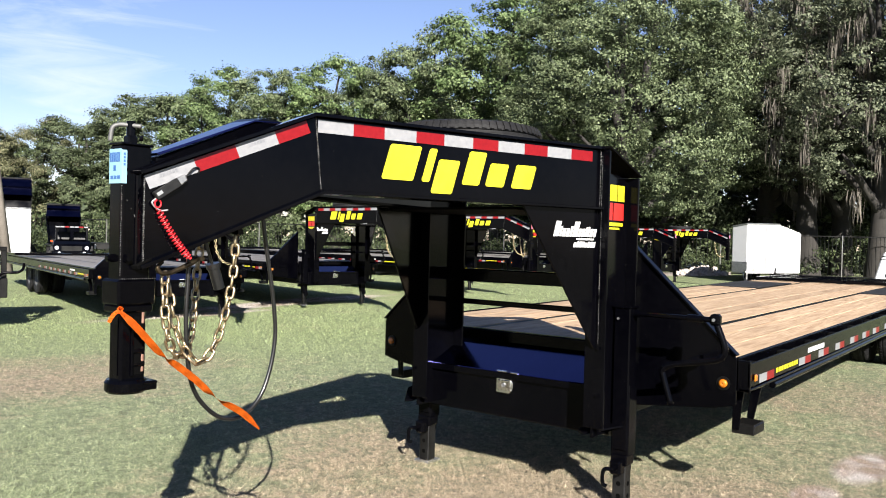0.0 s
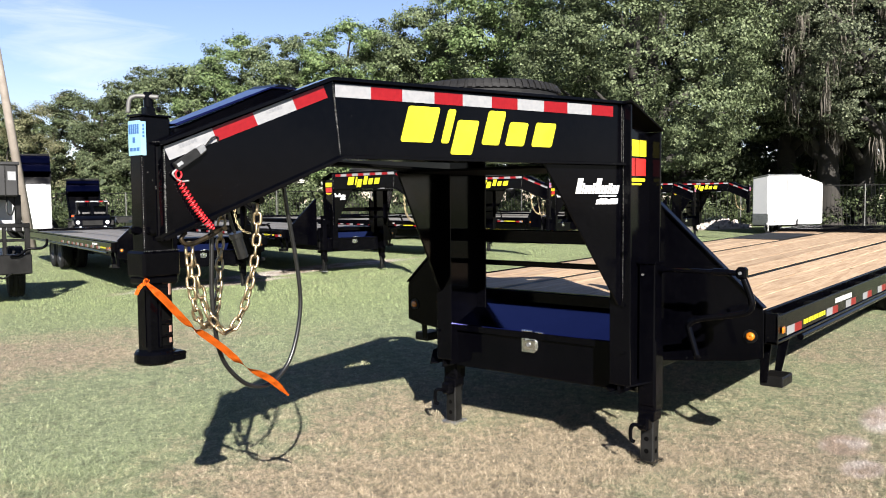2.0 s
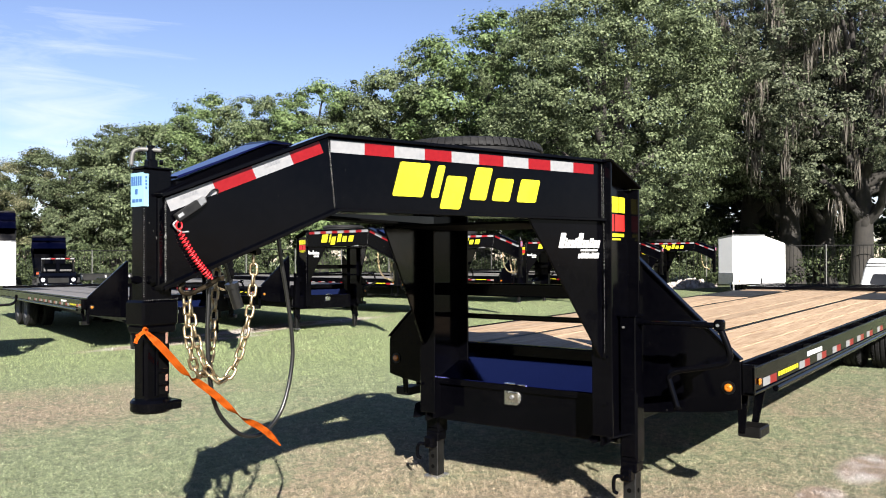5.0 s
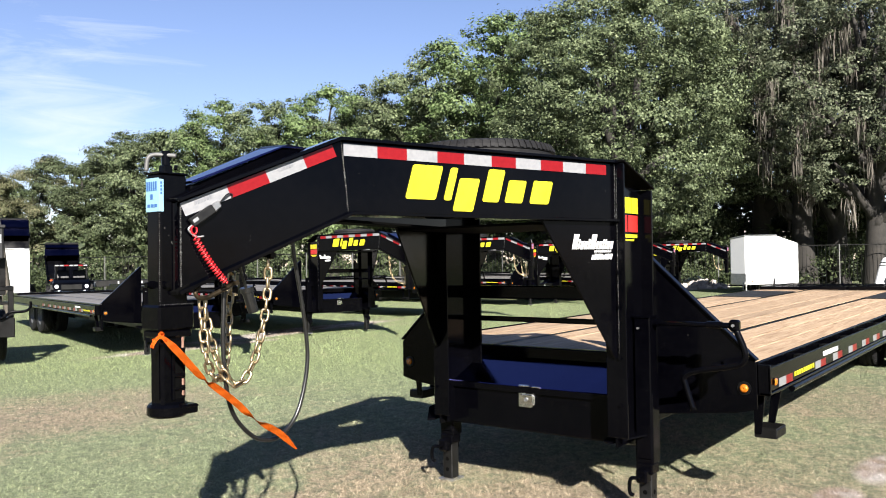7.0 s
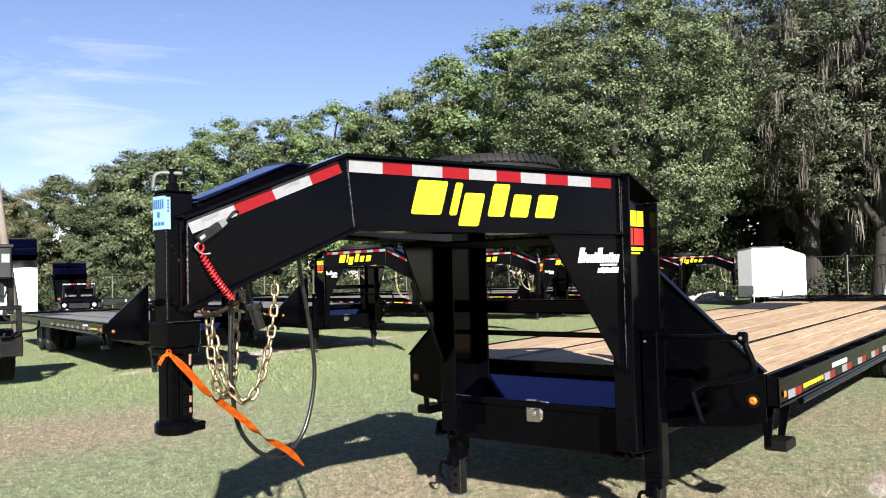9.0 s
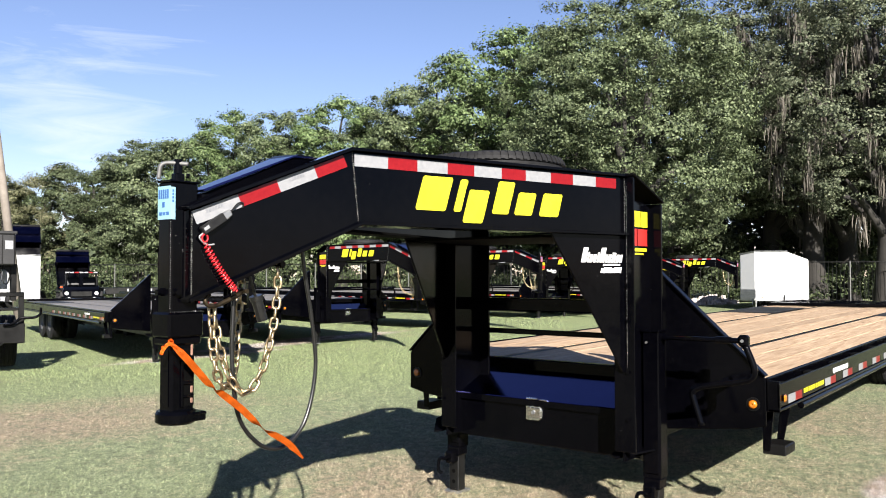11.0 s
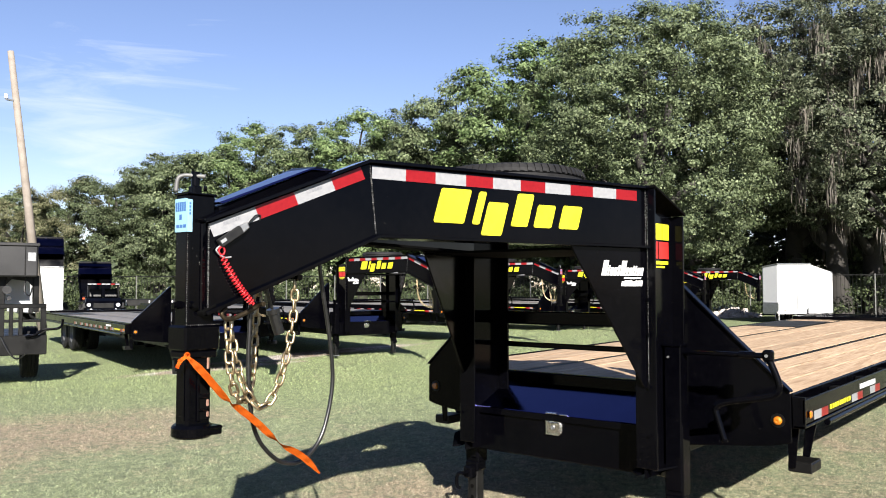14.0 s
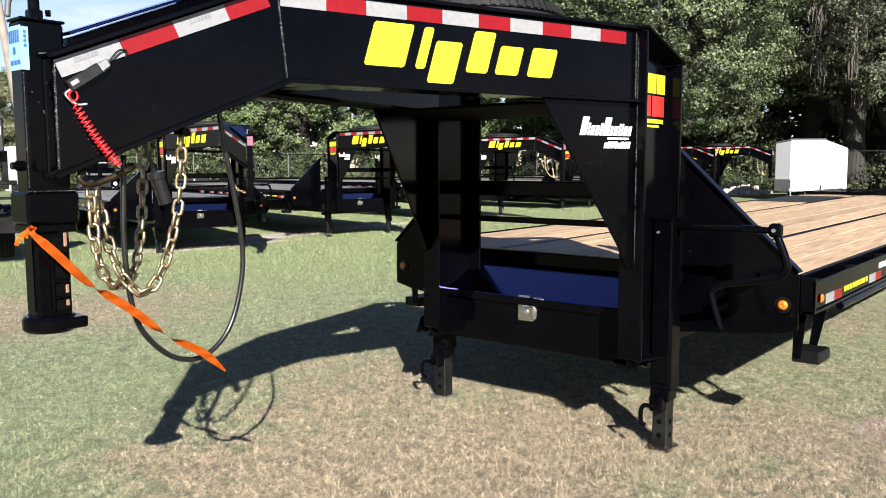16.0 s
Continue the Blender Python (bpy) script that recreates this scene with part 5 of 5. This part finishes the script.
def truck_cap():
    """A white truck cap on a low stand: raked end, two stripes, rounded side window."""
    tr = thing("truck_cap", "white fibreglass truck cap with dark stripes on a stand", "truck cap", at=pose(22.79, 2.12, 0, 0, 0, -82))
    end = lambda z: 0.34 * (z - 0.66)
    out = [(0.0, 0.5), (2.4, 0.5), (2.4, 1.24), (0.34, 1.335), (0.24, 1.31), (end(1.1), 1.1)]
    shell = part("shell", slab(out, 1.6, lambda u, z, d: (u, d, z), 0.03), M_WHITE_PAINT, tr)
    for z0, z1 in ((1.17, 1.195), (1.085, 1.105)):
        part("stripe", slab([(end(z0) - 0.004, z0), (2.4, z0 - 0.06), (2.4, z1 - 0.06), (end(z1) - 0.004, z1)], 0.003, lambda u, z, d: (u, -0.004 + d, z), 0), M_BLACK_DULL, shell)
    pane = [(0.26, 0.62), (0.3, 0.56), (2.1, 0.5), (2.1, 0.8), (0.42, 0.88), (0.35, 0.86)]
    part("window", slab(pane, 0.006, lambda u, z, d: (u, -0.007 + d, z), 0), M_GLASS_DARK, shell, "tinted side window")
    part("stand", box(0.2, 2.2, 0.1, 1.5, 0.0, 0.51, 0.01), M_BLACK_DULL, tr)
    return tr


truck_cap()


def utility_vehicle():
    """A small black work vehicle before the tipped trailer: rounded bonnet, grille, roll cage and roof."""
    tr = thing("utility_vehicle", "small black utility vehicle with pale headlamps", "utility vehicle", at=pose(11.63, 26.62, 0, 0, 0, -27) @ Matrix.Scale(1.16, 4))
    body = part("body", slab([(-0.2, 0.35), (2.0, 0.35), (2.0, 0.8), (0.6, 0.86), (0.1, 0.82), (-0.16, 0.7)], 1.1, lambda v, z, d: (-0.55 + d, v, z), 0.04), M_BLACK, tr)
    part("grille", box(-0.3, 0.3, -0.215, -0.195, 0.5, 0.66, 0.006), M_BLACK_DULL, body)
    bumper = part("bumper", rod((-0.5, -0.3, 0.44), (0.5, -0.3, 0.44), 0.035, 10), M_BLACK, body)
    for s in (-1, 1):
        part("bumper_post", rod((s * 0.3, -0.3, 0.44), (s * 0.3, -0.2, 0.44), 0.025, 8), M_BLACK, bumper)
        part("headlamp", rod((s * 0.43, -0.235, 0.6), (s * 0.43, -0.17, 0.6), 0.06, 14), M_WHITE_PAINT, body, "round pale headlamp")
        part("fog_lamp", rod((s * 0.36, -0.345, 0.44), (s * 0.36, -0.33, 0.44), 0.045, 12), M_WHITE_PAINT, bumper, "pale fog lamp")
        part("fender_flare", slab([(-0.18, 0.5), (-0.1, 0.66), (0.4, 0.66), (0.52, 0.48), (0.46, 0.48), (0.36, 0.61), (-0.06, 0.61), (-0.12, 0.5)], 0.12, lambda v, z, d: (s * (0.5 + d), v, z), 0.008), M_BLACK_DULL, body)
        part("mirror", box(s * 0.62 - 0.05, s * 0.62 + 0.05, 0.55, 0.59, 0.88, 0.98, 0.012), M_BLACK, tr)
        part("roof_post", rod((s * 0.46, 0.5, 0.84), (s * 0.45, 0.72, 1.24), 0.028, 8), M_BLACK_DULL, tr)
        part("roof_post", rod((s * 0.46, 1.6, 0.8), (s * 0.45, 1.55, 1.24), 0.028, 8), M_BLACK_DULL, tr)
        for y in (0.15, 1.6):
            tyre_and_rim(tr).matrix_local = pose(s * 0.47, y, 0.29, 0, 0, 0) @ Matrix.Scale(0.75, 4)
    roof = part("roof", box(-0.52, 0.52, 0.62, 1.7, 1.23, 1.29, 0.015), M_BLACK, tr)
    for k in range(7):
        part("tape_strip", box(-0.48 + 0.14 * k, -0.36 + 0.14 * k, 0.612, 0.619, 1.238, 1.28, 0), M_RED_TAPE if k % 3 == 2 else M_WHITE_TAPE, roof)
    for x in (-0.24, 0.24):
        part("seat", slab([(0.9, 0.6), (1.3, 0.6), (1.36, 1.1), (1.24, 1.1), (1.16, 0.78), (0.9, 0.76)], 0.38, lambda v, z, d: (x - 0.19 + d, v, z), 0.02), M_BLACK_DULL, tr)
    return tr


utility_vehicle()


def flat_trailer():
    tr = thing("flatbed_trailer", "low black flatbed trailer beside the fence", "trailer", at=pose(13.49, 29.03, 0, 0, 0, -29.8))
    part("deck_frame", box(0.1, 3.6, 0.0, 2.0, 0.58, 0.84, 0.01), M_BLACK_DULL, tr)
    for x in (1.7, 2.4):
        tyre_and_rim(tr).matrix_local = pose(x, 0.2, 0.32, 0, 0, 180) @ Matrix.Scale(0.83, 4)
        tyre_and_rim(tr).matrix_local = pose(x, 1.8, 0.32) @ Matrix.Scale(0.83, 4)
    for k in range(4):
        part("stake", box(0.3 + 0.9 * k, 0.36 + 0.9 * k, -0.03, 0.0, 0.6, 0.8, 0.003), M_ZINC, tr)
    return tr


flat_trailer()

# utility pole
pole = thing("utility_pole", "leaning weathered wooden utility pole", "utility pole", at=pose(7.75, 23.0, 0))
part("shaft", rod((0.05, -0.02, -0.3), (-0.95, 0.4, 8.55), 0.145, 16, 0.09), M_POLE, pole, "", True)
part("bracket", box(-1.1, -0.75, 0.28, 0.34, 7.0, 7.06, 0.01), M_ZINC, pole)
part("insulator", rod((-1.08, 0.31, 7.06), (-1.08, 0.31, 7.2), 0.05, 10), M_WHITE_PAINT, pole)

# rubble heap
heap_bm = bmesh.new()
rnd = random.Random(5)
for k in range(190):
    a, r = rnd.uniform(0, 6.28), rnd.random() ** 0.6
    p = Vector((33.6 + 2.0 * r * math.cos(a), 11.2 + 1.2 * r * math.sin(a), 0.42 * (1 - r) * rnd.uniform(0.3, 1)))
    s = rnd.uniform(0.05, 0.17)
    b2 = bmesh.new()
    bmesh.ops.create_icosphere(b2, subdivisions=1, radius=s, matrix=Matrix.Translation(p) @ Euler((rnd.random() * 3, rnd.random() * 3, 0)).to_matrix().to_4x4())
    for v in b2.verts:
        v.co += Vector((rnd.uniform(-1, 1), rnd.uniform(-1, 1), rnd.uniform(-1, 1))) * s * 0.25
    join(heap_bm, b2)
tagged(part("rubble_heap", heap_bm, M_RUBBLE), "heap of pale broken rubble by the fence", "rubble", kind="stuff")

# fence along the trees
fence = thing("chain_link_fence", "dark chain-link fence with steel posts before the trees", "fence")
LINE = [
    (9.1, 47.9),
    (13.2, 44.5),
    (17.2, 39.6),
    (21.0, 35.1),
    (24.8, 28.3),
    (28.0, 21.7),
    (29.7, 16.5),
    (32.8, 12.4),
    (34.7, 8.5),
    (36.9, 3.0),
]
wires = bmesh.new()
for (xa, ya), (xb, yb) in zip(LINE, LINE[1:]):
    ln = math.hypot(xb - xa, yb - ya)
    count = max(2, round(ln / 2.6))
    for k in range(count):
        t = k / count
        x, y = xa + (xb - xa) * t, ya + (yb - ya) * t
        part("post", rod((x, y, 0), (x, y, 1.95), 0.028, 8), M_POST, fence)
    part("top_rail", rod((xa, ya, 1.9), (xb, yb, 1.9), 0.022, 6), M_BLACK_DULL, fence)
    part("bottom_rail", rod((xa, ya, 0.12), (xb, yb, 0.12), 0.018, 6), M_BLACK_DULL, fence)
    for k in range(int(ln / 0.16)):
        t = k * 0.16 / ln
        x, y = xa + (xb - xa) * t, ya + (yb - ya) * t
        rod((x, y, 0.1), (x, y, 1.9), 0.009, 4, bm=wires)
wires = part("wire_mesh", wires, M_BLACK_DULL, fence)
wires["kind"] = "stuff"

# ---- trees ----


def leaf_mesh(name, centres, radii, per, size, material, seed, outward=None):
    """Many small folded leaves round the centres of clumps, as one mesh."""
    rg = np.random.default_rng(seed)
    c = np.repeat(np.asarray(centres), per, axis=0)
    r = np.repeat(np.asarray(radii), per)
    n = len(c)
    d = rg.normal(size=(n, 3))
    d /= np.linalg.norm(d, axis=1, keepdims=True)
    d[:, 2] = d[:, 2] * 0.85 + 0.2
    rad = r * np.abs(0.78 + 0.24 * rg.normal(size=n))
    p = c + d * rad[:, None] * [1, 1, 0.62]
    nrm = d * 0.6 + rg.normal(size=(n, 3)) * 0.4 + [0, 0, 0.3]
    if outward is not None:
        nrm += 0.75 * np.repeat(np.asarray(outward), per, axis=0)
    nrm /= np.linalg.norm(nrm, axis=1, keepdims=True)
    t = np.cross(nrm, rg.normal(size=(n, 3)))
    t /= np.linalg.norm(t, axis=1, keepdims=True)
    b = np.cross(nrm, t)
    s = size * rg.uniform(0.6, 1.35, n)[:, None]
    fold = nrm * s * 0.18
    v = np.stack([p - t * s * 0.75 + b * s * 0.5, p + t * s * 0.85 + fold + b * s * 0.3, p - b * s * 0.75], 1).reshape(-1, 3)
    me = bpy.data.meshes.new(name)
    me.vertices.add(3 * n)
    me.vertices.foreach_set("co", v.ravel())
    me.loops.add(3 * n)
    me.loops.foreach_set("vertex_index", np.arange(3 * n))
    me.polygons.add(n)
    me.polygons.foreach_set("loop_start", np.arange(n) * 3)
    me.update(calc_edges=True)
    me.materials.append(material)
    return me


def moss_mesh(name, anchors, seed, length=1.4):
    """Hanging strands below the anchors, as one mesh of narrow ribbons."""
    rg = np.random.default_rng(seed)
    a = np.repeat(np.asarray(anchors), 30, axis=0)
    n = len(a)
    p = a + rg.normal(size=(n, 3)) * [0.15, 0.15, 0.12]
    ln = rg.uniform(0.3, 1.0, n) * length
    ang = rg.uniform(0, 6.28, n)
    w = np.stack([np.cos(ang), np.sin(ang), 0 * ang], 1) * rg.uniform(0.01, 0.028, n)[:, None]
    sway = rg.normal(size=(n, 3)) * [0.06, 0.06, 0]
    low = p - np.stack([0 * ln, 0 * ln, ln], 1) + sway
    mid = (p + low) / 2 + rg.normal(size=(n, 3)) * [0.05, 0.05, 0]
    v = np.stack([p - w * 0.6, p + w * 0.6, mid + w, low, mid - w], 1).reshape(-1, 3)
    me = bpy.data.meshes.new(name)
    me.vertices.add(5 * n)
    me.vertices.foreach_set("co", v.ravel())
    me.loops.add(5 * n)
    me.loops.foreach_set("vertex_index", np.arange(5 * n))
    me.polygons.add(n)
    me.polygons.foreach_set("loop_start", np.arange(n) * 5)
    me.update(calc_edges=True)
    me.materials.append(M_MOSS)
    return me


def oak(seed, material, label, height, wide, heads=34, each=13, per=130, low=0.12, moss=0.0, size=0.07, limbs=4, girth=0.4):
    """A tree: flared tapered trunk, forked limbs, a crown of rounded heads, each made of leaf clumps."""
    rg = random.Random(seed)
    tree = thing("oak_tree", label, "tree", "trees round the lot")
    way = [(rg.uniform(-0.05, 0.05) * height * t, rg.uniform(-0.05, 0.05) * height * t) for t in (0.2, 0.5, 0.8)]
    line = [(0, 0, -0.3), (0.03, 0.02, 0.5), (*way[0], 0.24 * height), (*way[1], 0.5 * height), (*way[2], 0.78 * height)]
    part("trunk", pipe(smooth_path(line, 5), girth, 12, taper=lambda t: (1.5 - 3.0 * t if t < 0.16 else 1.02 - 1.05 * (t - 0.16))), M_BARK, tree, "", True)
    mid, tall = height * (1 + low) / 2, height * (1 - low) / 2
    spots = []
    for k in range(heads):
        z = 1 - 2 * (k + 0.5) / heads
        a = 2.39996 * k + rg.uniform(-0.3, 0.3)
        f = math.sqrt(1 - z * z)
        d = Vector((f * math.cos(a), f * math.sin(a), z))
        if z < -0.85:
            continue
        out = rg.uniform(0.6, 0.86)
        full = 1.0 if z > 0 else 1.0 - 0.2 * z * z
        r = wide * rg.uniform(0.2, 0.34)
        spots.append((Vector((d.x * wide * out * full, d.y * wide * out * full, mid + d.z * min(tall - r * 0.7, tall * (out + 0.12)))), r, d))
    for k in range(max(3, heads // 7)):
        d = Vector((rg.uniform(-0.4, 0.4), rg.uniform(-0.4, 0.4), rg.uniform(-0.5, 0.55)))
        spots.append((Vector((d.x * wide, d.y * wide, mid + d.z * tall)), wide * 0.36, d * 0.3))
    centres, radii, anchors, ways = [], [], [], []
    for k, (h, r, d0) in enumerate(spots):
        if k % max(1, len(spots) // limbs) == 0:
            base = Vector((*way[0], max(1.4, min(h.z * 0.55, height * 0.4))))
            bend = Vector((rg.uniform(-0.5, 0.5), rg.uniform(-0.5, 0.5), rg.uniform(-0.6, 0.3)))
            part("limb", pipe(smooth_path([base, base.lerp(h, 0.35) + bend, base.lerp(h, 0.7) - bend * 0.5, h], 5), girth * 0.42, 7, taper=lambda t: 1.1 - 0.9 * t), M_BARK, tree, "", True)
        for j in range(each):
            d = Vector((rg.gauss(0, 1), rg.gauss(0, 1), rg.gauss(0, 1))).normalized()
            d = (d + d0 * 0.55 + Vector((0, 0, 0.2))).normalized()
            p = h + Vector((d.x * r, d.y * r, d.z * r * 0.72)) * rg.uniform(0.68, 1.06)
            centres.append(p[:])
            ways.append(d[:])
            radii.append(rg.uniform(0.22, 0.66))
        if moss:
            for j in range(rg.choice((0, 1, 1, 2))):
                a = rg.uniform(0, 6.28)
                anchors.append((h.x + r * 0.7 * math.cos(a), h.y + r * 0.7 * math.sin(a), h.z - r * rg.uniform(0.15, 0.6)))
    crown = new("crown", leaf_mesh("crown", centres, radii, per, size, material, seed, ways))
    crown.parent = tree
    crown["kind"] = "stuff"
    if anchors:
        ms = new("hanging_moss", moss_mesh("hanging_moss", anchors, seed, 1.7))
        ms.parent = tree
        ms["label"] = "grey strands of hanging moss"
        ms["kind"] = "stuff"
    return tree


OAKS = {
    "great": (14.0, oak(11, M_OAK, "broad dark green oak with a dense rounded crown", 14.0, 6.0, 74, 17, 130, 0.08, size=0.064, limbs=8, girth=0.55)),
    "mid": (12.0, oak(12, M_OAK, "dark green oak with a rounded leafy crown", 12.0, 4.2, 40, 12, 110, 0.06, size=0.078)),
    "bright": (12.0, oak(16, M_OAK_LIGHT, "bright green oak with a full leafy crown", 12.0, 4.0, 38, 12, 110, 0.06, size=0.078)),
    "low": (8.5, oak(17, M_OAK, "low dark green tree with a full crown", 8.5, 3.5, 36, 12, 135, 0.02, size=0.07)),
    "mossy": (16.0, oak(13, M_OAK_DARK, "tall dark oak hung with grey moss", 16.0, 5.6, 56, 13, 85, 0.16, moss=1.0, size=0.072, limbs=20, girth=0.62)),
    "yellow": (8.5, oak(14, M_DRY_LEAF, "thin tree with yellowing leaves", 8.5, 2.9, 24, 11, 115, 0.04, size=0.066, limbs=8, girth=0.2)),
    "deep": (14.0, oak(15, M_SCRUB, "tree deep in the wood, shade put into dark leaves", 14.0, 5.2, 24, 10, 60, 0.0, size=0.22)),
}
TREES = (
    (13.2, 55.0, 7.0, "low"), (16.0, 54.1, 7.6, "yellow"), (18.2, 51.2, 7.5, "low"), (17.6, 47.2, 7.2, "yellow"), (20.6, 47.9, 8.0, "yellow"),
    (22.6, 46.9, 8.6, "low"), (24.8, 44.5, 9.9, "mid"), (26.5, 42.2, 10.4, "low"), (27.6, 39.0, 11.5, "bright"), (29.5, 36.2, 11.6, "mid"),
    (31.4, 33.0, 12.4, "bright"), (32.7, 30.2, 12.1, "mid"), (34.2, 27.5, 13.6, "mid"), (34.3, 23.3, 15.3, "bright"), (36.5, 20.4, 15.5, "bright"),
    (29.8, 13.5, 14.2, "great"), (37.5, 15.0, 15.2, "mid"),
    (41.0, 10.6, 17.0, "mossy"), (39.0, 8.0, 16.4, "mossy"), (41.5, 7.0, 15.6, "mossy"), (37.5, 4.6, 15.2, "mossy"), (43.0, 2.0, 15.0, "mossy"),
    (29.1, 54.7, 9.5, "deep"), (35.0, 50.9, 11.2, "deep"), (39.7, 44.4, 12.9, "deep"), (43.4, 37.8, 13.6, "deep"), (45.2, 32.2, 15.0, "deep"),
    (45.1, 24.8, 14.8, "deep"), (48.9, 21.7, 14.5, "deep"), (51.5, 15.0, 6.8, "deep"), (53.2, 8.1, 11.6, "deep"), (24.4, 59.4, 8.0, "deep"),
    (18.7, 61.7, 7.4, "deep"), (48.0, 4.0, 11.0, "deep"), (47.5, -0.5, 12.5, "deep"), (43.5, 20.0, 10.0, "deep"), (45.5, 17.0, 6.4, "deep"), (47.0, 13.0, 6.0, "deep"), (47.0, 9.2, 9.0, "deep"), (49.5, 15.2, 7.0, "deep"), (50.0, 11.2, 7.0, "deep"), (44.2, 14.6, 5.5, "deep"),
)
for k, (x, y, h, kind) in enumerate(TREES):
    full, src = OAKS[kind]
    m = pose(x, y, 0, 0, 0, (k * 77) % 360) @ Matrix.Scale(h / full, 4)
    if src.get("used"):
        copy_thing(src, m @ Matrix.Diagonal((1 / src.scale[0], 1 / src.scale[1], 1 / src.scale[2], 1)))
    else:
        src["used"] = 1
        src.matrix_world = m

# undergrowth along the foot of the wood, its shade put into leaf colour
rg = np.random.default_rng(3)
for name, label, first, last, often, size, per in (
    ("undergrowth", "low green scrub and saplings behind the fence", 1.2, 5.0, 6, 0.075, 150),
    ("thicket", "tall thicket deep in the wood, shade put into leaf colour", 5.0, 18.0, 9, 0.19, 70),
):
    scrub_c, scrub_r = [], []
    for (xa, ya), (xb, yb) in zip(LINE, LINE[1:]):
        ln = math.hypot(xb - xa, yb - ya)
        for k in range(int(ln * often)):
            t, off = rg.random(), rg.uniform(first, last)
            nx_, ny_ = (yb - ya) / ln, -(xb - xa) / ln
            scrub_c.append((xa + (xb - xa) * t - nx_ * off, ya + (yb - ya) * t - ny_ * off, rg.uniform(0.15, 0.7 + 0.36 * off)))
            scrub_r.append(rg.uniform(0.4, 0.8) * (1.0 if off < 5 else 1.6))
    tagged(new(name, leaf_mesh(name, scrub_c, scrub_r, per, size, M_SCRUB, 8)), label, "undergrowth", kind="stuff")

# ---- grass ----
rg = np.random.default_rng(21)
n_blade = 950000
dist = 1.7 * (30 / 1.7) ** rg.random(n_blade)
turn = rg.uniform(radians(4), radians(76), n_blade) + rg.normal(size=n_blade) * radians(15)
round_about = rg.random(n_blade) < 0.1
dist = np.where(round_about, 10 * np.sqrt(rg.random(n_blade)), dist)
turn = np.where(round_about, rg.uniform(0, 2 * math.pi, n_blade), turn)
gxp, gyp = -3.6 + dist * np.cos(turn), -2.8 + dist * np.sin(turn)
gz = np.array([ground_z(x, y) for x, y in zip(gxp, gyp)])
lush = np.clip((gxp + gyp - 5) / 5, 0, 1)
tuft = np.clip(np.sin(gxp * 2.3 + 1.7 * np.sin(gyp * 1.9)) * np.sin(gyp * 2.9 + 1.3 * np.sin(gxp * 2.1)), 0, 1)
weeds = np.exp(-(((gxp + 1.9) / 0.35) ** 2 + ((gyp - 1.6) / 0.3) ** 2))
hgt = rg.uniform(0.008, 0.022, n_blade) * (1 + 0.8 * lush + 0.6 * tuft + 1.6 * weeds)
wid = rg.uniform(0.0006, 0.0014, n_blade) * (1 + dist * 0.06)
ang = rg.uniform(0, 6.283, n_blade)
lean = rg.normal(size=(n_blade, 2)) * hgt[:, None] * (1.25 - 0.6 * lush)[:, None]
base = np.stack([gxp, gyp, gz], 1)
side = np.stack([np.cos(ang) * wid, np.sin(ang) * wid, 0 * wid], 1)
tip = base + np.stack([lean[:, 0], lean[:, 1], hgt], 1)
gv = np.stack([base - side, base + side, tip], 1).reshape(-1, 3)
blades = bpy.data.meshes.new("grass")
blades.vertices.add(3 * n_blade)
blades.vertices.foreach_set("co", gv.ravel())
blades.loops.add(3 * n_blade)
blades.loops.foreach_set("vertex_index", np.arange(3 * n_blade))
blades.polygons.add(n_blade)
blades.polygons.foreach_set("loop_start", np.arange(n_blade) * 3)
blades.update(calc_edges=True)
blades.materials.append(M_BLADES)
tagged(new("grass", blades), "short mown grass blades, green and straw coloured", "grass", kind="stuff")
